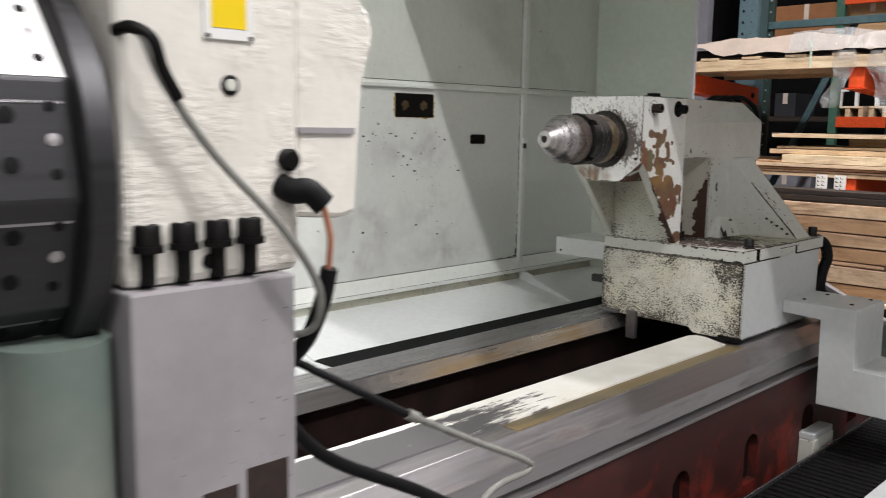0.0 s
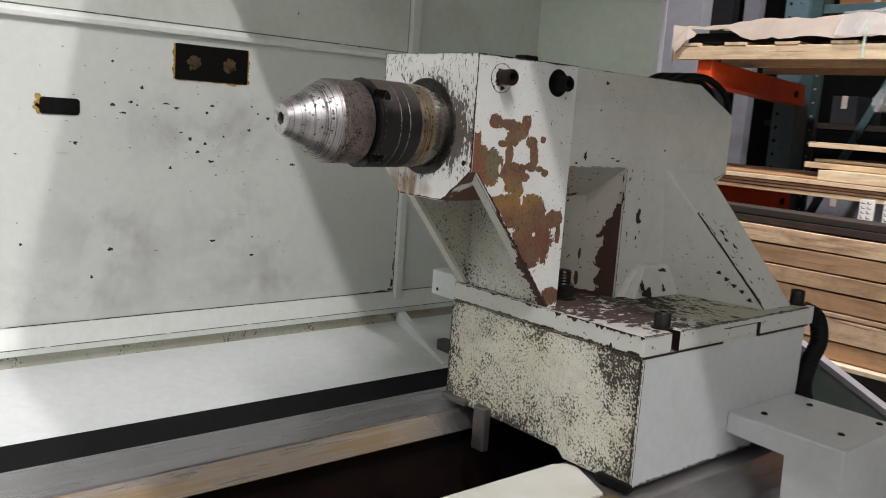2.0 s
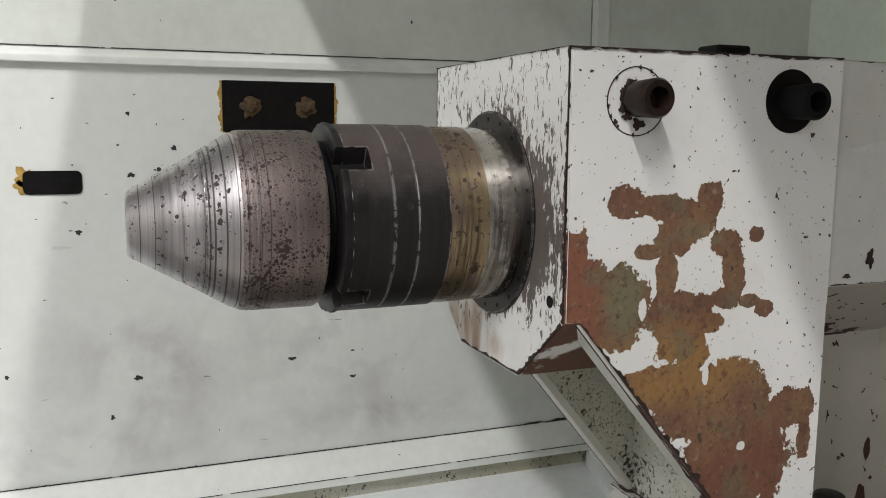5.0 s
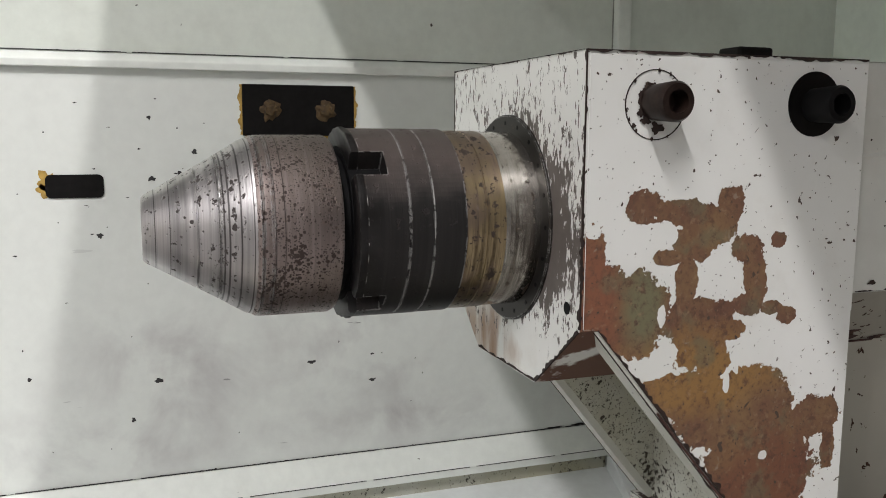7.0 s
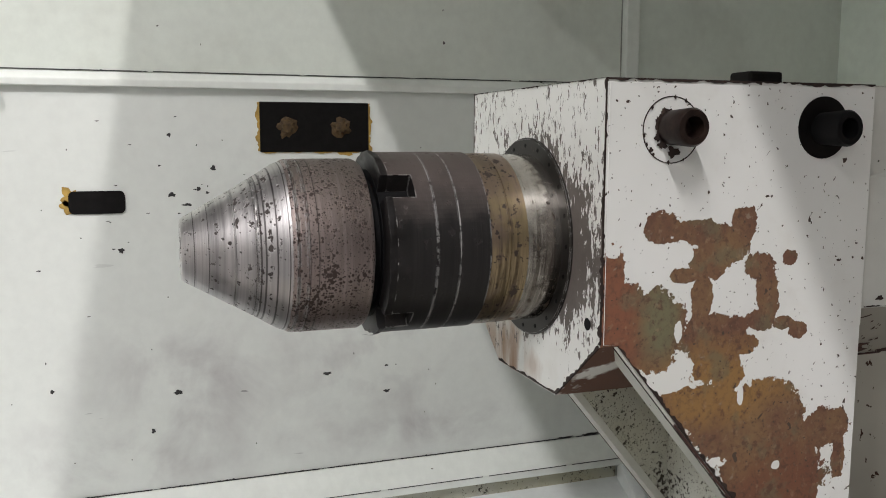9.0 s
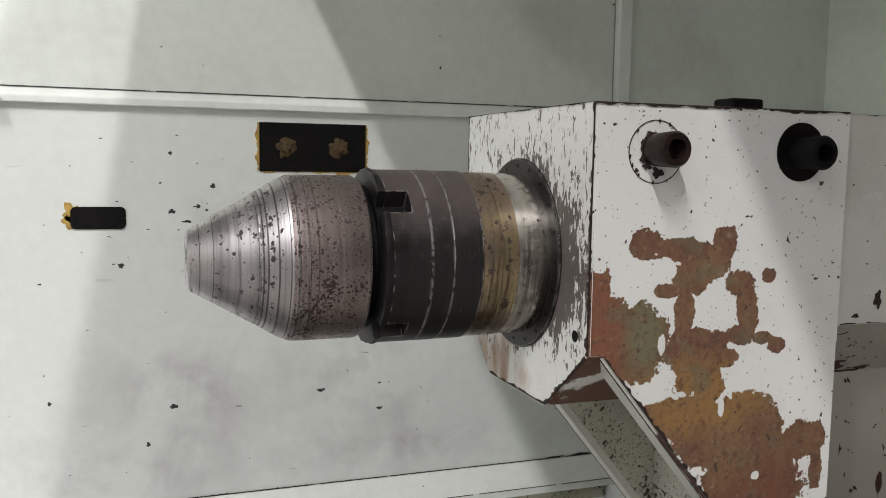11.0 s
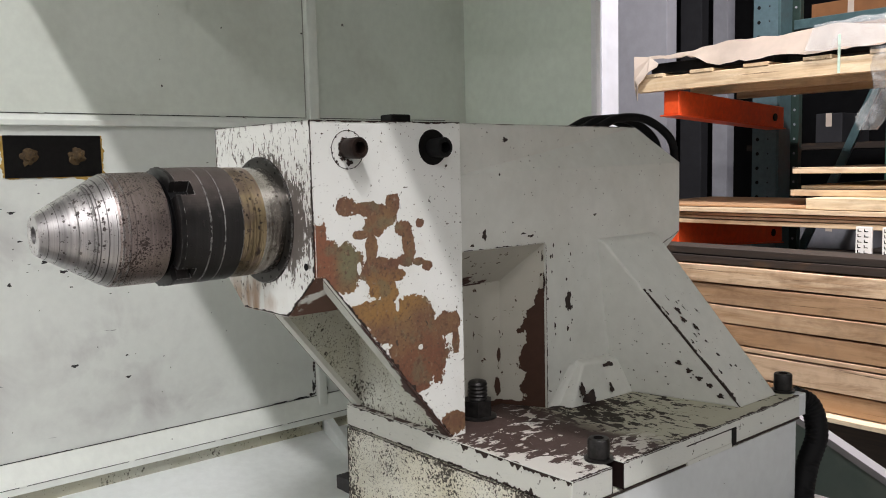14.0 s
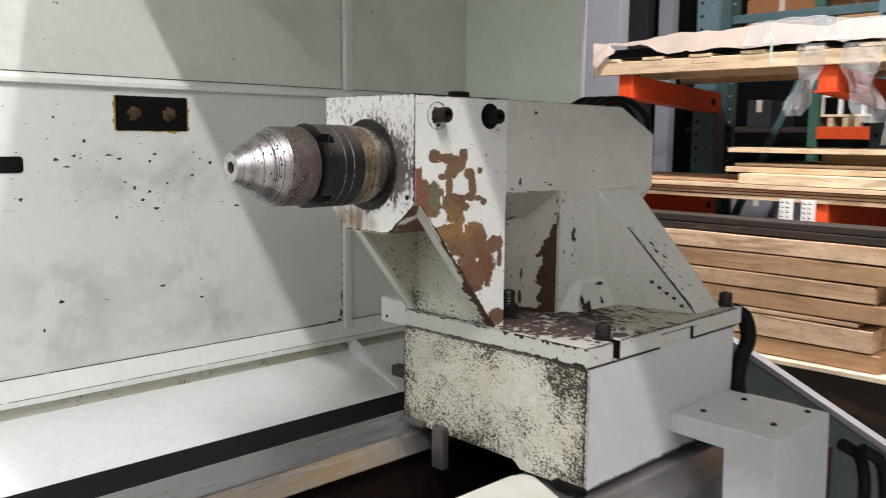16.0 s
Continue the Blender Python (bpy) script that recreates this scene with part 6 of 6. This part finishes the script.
# ---- load on the upper pallet ----


def crumpled(x0, x1, y0, y1, z, rise, drop, nx, ny, seed, thick=0.004):
    """A lumpy sheet over a low load, hanging down along its front edge."""
    bm = bmesh.new()
    rows = []
    for j in range(ny + 1):
        row = []
        for i in range(nx + 1):
            x, y = x0 + (x1 - x0) * i / nx, y0 + (y1 - y0) * j / ny
            p = Vector((x * 2.2, y * 2.2, seed))
            h = rise + 0.05 * noise.noise(p) + 0.018 * noise.noise(p * 4.0)
            if j == 0:
                h = max(0.006, rise - drop * (0.45 if x < -3.45 else min(1.0, 0.45 + 3.0 * (x + 3.45))) + 0.030 * noise.noise(Vector((x * 5, seed, 0))) + 0.012 * noise.noise(Vector((x * 19, seed, 3))))
            y -= 0.02 * (1 if j == 0 else 0) + 0.012 * noise.noise(p * 3)
            row.append(bm.verts.new((x, y, z + h)))
        rows.append(row)
    for j in range(ny):
        for i in range(nx):
            bm.faces.new((rows[j][i], rows[j][i + 1], rows[j + 1][i + 1], rows[j + 1][i]))
    bmesh.ops.solidify(bm, geom=bm.faces[:], thickness=thick)
    return bm


LZ = 1.9875
load = thing("wrapped_load", (-2.5, 7.0, LZ), "flat load under torn brown paper and clear film, on a pallet", "load")
part("paper", crumpled(-3.80, -1.30, RY - 0.02, 7.5, LZ, 0.135, 0.118, 60, 14, 2.0), m_paper, load, "torn kraft paper", True)
# Black slabs put in as the shadow under the paper.
part("shade_slab", boxes(((-3.74, RY + 0.0, LZ + 0.001), (-2.95, 7.4, LZ + 0.062)), ((-2.9, RY + 0.05, LZ + 0.001), (-1.35, 7.4, LZ + 0.05)), bevel=0.004), m_rubber, load)
part("film", crumpled(-2.75, -1.28, RY - 0.045, 7.45, LZ, 0.155, 0.135, 48, 12, 7.0, 0.002), m_film, load, "clear crumpled plastic film", True)


def film_tail(x, w, z0, z1, seed):
    bm = bmesh.new()
    rows = []
    for j in range(13):
        t = j / 12
        row = []
        for i in range(7):
            s = i / 6 - 0.5
            row.append(bm.verts.new((x + s * w * (1.0 - 0.35 * t + 0.5 * noise.noise(Vector((t * 3, seed, 0)))) + 0.05 * math.sin(3 * t + seed), RY - 0.05 + 0.05 * noise.noise(Vector((s * 5, t * 4, seed))), z0 + (z1 - z0) * t + 0.03 * noise.noise(Vector((s * 6, 2, seed))))))
        rows.append(row)
    for one, two in zip(rows, rows[1:]):
        for i in range(6):
            bm.faces.new((one[i], one[i + 1], two[i + 1], two[i]))
    bmesh.ops.solidify(bm, geom=bm.faces[:], thickness=0.002)
    return bm


for x, w, za, zb, sd in ((-2.39, 0.16, 2.00, 1.60, 1.0), (-2.03, 0.22, 1.99, 1.56, 4.0), (-1.93, 0.10, 2.0, 1.44, 6.0)):
    part("film_tail", film_tail(x, w, za, zb, sd), m_film, load, "hanging strip of clear film", True)
flap = prism([(-3.81, LZ + 0.11), (-3.72, LZ + 0.10), (-3.655, LZ + 0.055), (-3.665, LZ + 0.035), (-3.72, LZ + 0.012), (-3.75, LZ - 0.03), (-3.79, LZ - 0.055), (-3.80, LZ - 0.075), (-3.822, LZ - 0.15), (-3.835, LZ - 0.09), (-3.83, LZ - 0.02), (-3.815, LZ + 0.03)], "y", RY - 0.062, RY - 0.058)
for vert in flap.verts:
    vert.co.y += 0.5 * (vert.co.x + 3.75) * (vert.co.z - LZ) * 6 + 0.012 * noise.noise(vert.co * 23)
part("torn_flap", flap, m_paper, load, "torn paper corner")
part("strap", boxes(((-2.585, RY - 0.05, LZ - 0.10), (-2.572, RY - 0.047, LZ + 0.09))), plain("green_strap", (0.50, 0.64, 0.53), 0.4), load)

# ---- second rack row and its goods ----
for x in (-3.37, -1.2):
    t = thing("rack_column", (x, 9.0, 0.0), "dark green steel rack upright", "rack column", "far uprights")
    part("post", boxes(((x - 0.04, 8.98, 0), (x + 0.04, 9.05, 4.4)), bevel=0.004), m_farpost, t)
for z, x0, x1 in ((1.475, -3.33, -1.24), (2.66, -3.33, -1.24)):
    t = thing("rack_beam", ((x0 + x1) / 2, 9.0, z), "orange rack beam on green uprights", "rack beam", "far beams")
    part("beam", boxes(((x0, 8.97, z), (x1, 9.02, z + 0.105)), bevel=0.004), m_orange, t)
for z, y in ((2.375, 7.88), (0.62, 7.88)):
    part("brace", boxes(((-3.58, y, z - 0.03), (-2.46, y + 0.05, z + 0.035)), bevel=0.004), m_teal, rack)
    part("brace", boxes(((-2.25, y, z - 0.03), (-1.13, y + 0.05, z + 0.035)), bevel=0.004), m_teal, rack)
for x, s in ((-3.15, 1), (-1.85, -1)):
    part("diagonal_brace", hexa([(x - 0.42 * s - 0.03, 7.94, 0.75), (x - 0.42 * s + 0.03, 7.94, 0.75), (x - 0.42 * s + 0.03, 7.97, 0.75), (x - 0.42 * s - 0.03, 7.97, 0.75),
                      (x + 0.30 * s - 0.03, 7.94, 2.35), (x + 0.30 * s + 0.03, 7.94, 2.35), (x + 0.30 * s + 0.03, 7.97, 2.35), (x + 0.30 * s - 0.03, 7.97, 2.35)]), m_teal, rack)


def carton(x0, x1, y0, z0, z1, mat, label, depth=0.5):
    t = thing("carton", ((x0 + x1) / 2, y0 + depth / 2, z0), label, "box", "boxes on far racks")
    part("body", boxes(((x0, y0, z0), (x1, y0 + depth, z1)), bevel=0.006), mat, t)
    part("tape", boxes((((x0 + x1) / 2 - 0.025, y0 - 0.001, z0 + (z1 - z0) * 0.55), ((x0 + x1) / 2 + 0.025, y0, z1)), (((x0 + x1) / 2 - 0.025, y0 - 0.001, z1), ((x0 + x1) / 2 + 0.025, y0 + depth, z1 + 0.001))), m_paper, t)
    return t


shelf = tagged(part("shelf_deck", boxes(((-4.6, 9.05, 2.30), (0.5, 10.0, 2.36))), m_darkwood), "dark shelf deck of the far rack", "shelf", "shelf decks")
tagged(part("shelf_deck", boxes(((-4.6, 9.03, 1.53), (0.5, 10.0, 1.58))), m_darkwood), "dark shelf deck of the far rack", "shelf", "shelf decks")
tagged(part("shelf_deck", boxes(((-4.6, 8.3, 0.70), (0.5, 9.6, 0.78))), m_darkwood), "dark low shelf deck", "shelf", "shelf decks")
carton(-4.10, -3.45, 9.15, 2.3605, 2.72, m_brownbox, "red-brown carton on a far shelf")
carton(-3.32, -2.90, 9.10, 2.3605, 2.78, m_card, "tan cardboard carton on a far shelf")
carton(-2.80, -2.20, 9.15, 2.3605, 2.65, m_card, "tan cardboard carton on a far shelf")
carton(-2.70, -2.40, 9.1, 1.5805, 1.86, m_card, "small tan carton on a far shelf")
carton(-2.30, -2.05, 9.1, 1.5805, 1.80, m_card, "small tan carton on a far shelf")
carton(-4.02, -3.80, 9.1, 1.5805, 1.82, m_dimpost, "dark grey-blue box on a far shelf")
carton(-3.84, -3.32, 8.45, 0.7805, 1.02, m_greypost, "grey box on a low shelf", 0.6)
carton(-2.88, -2.35, 8.02, 0.66, 1.03, m_redbox, "dull red steel box behind the rack", 0.4)
tagged(part("box_stand", boxes(((-2.90, 8.0, 0.0), (-2.30, 8.42, 0.6595))), m_darkwood), "dark stand under a red box", "stand")
for x0 in (-2.470, -2.342):
    t = thing("rack_label", (x0, 6.42, 0.0), "white rack board with unreadable black marks", "label", "rack labels")
    part("board", boxes(((x0, 6.42, 0.0), (x0 + 0.078, 6.436, 1.125)), bevel=0.002), m_whitelabel, t)
    rr2 = random.Random(int(abs(x0) * 1000))
    for i in range(5):
        z = 0.992 + 0.027 * i
        for dx in (0.010, 0.042):
            w = rr2.uniform(0.014, 0.022)
            part("mark", boxes(((x0 + dx, 6.4185, z), (x0 + dx + w, 6.4195, z + 0.004)), ((x0 + dx, 6.4185, z + 0.004), (x0 + dx + 0.004, 6.4195, z + rr2.uniform(0.012, 0.018)))), m_rubber, t)
# small white pallets standing on the far shelf
for x0, z0 in ((-3.41, 1.5805), (-3.06, 1.5805)):
    t = thing("pallet", (x0 + 0.15, 9.2, z0), "small pale pallet on a far shelf", "pallet", "small pallets")
    for dx in (0.0, 0.125, 0.25):
        part("block", boxes(((x0 + dx, 9.08, z0), (x0 + dx + 0.045, 9.5, z0 + 0.085))), m_pine_y, t)
    part("deck", boxes(((x0, 9.07, z0 + 0.0851), (x0 + 0.295, 9.5, z0 + 0.105))), m_pine, t)
    for dx in (0.04, 0.2):
        part("frame", boxes(((x0 + dx, 9.1, z0 + 0.1055), (x0 + dx + 0.03, 9.14, z0 + 0.25)), ((x0 + dx, 9.1, z0 + 0.25), (x0 + dx + 0.09, 9.14, z0 + 0.27))), m_whitelabel, t)

# ---- far posts ----
for x0, x1, y, mt, lb in ((-4.95, -4.28, 7.40, m_palepost, "wide grey painted building column"), (-3.42, -3.135, 5.28, m_whitepost, "white painted steel post behind the machine"), (-5.50, -5.27, 9.35, m_dimpost, "dark grey steel post"), (-5.05, -4.90, 9.2, m_palepost, "grey steel building post"), (-4.62, -4.40, 9.4, m_dimpost, "dark grey steel post")):
    tagged(part("building_post", boxes(((x0, y, 0), (x1, y + 0.12, 7.6)), bevel=0.004), mt), lb, "post", "building posts")
# Added backdrop, black in place of the unlit hall beyond.
tagged(part("dim_backdrop", boxes(((-13, 11.6, 0), (6, 11.7, 6.0))), m_dark), "black partition added for the dim hall behind the racks", "partition", "", "structure")
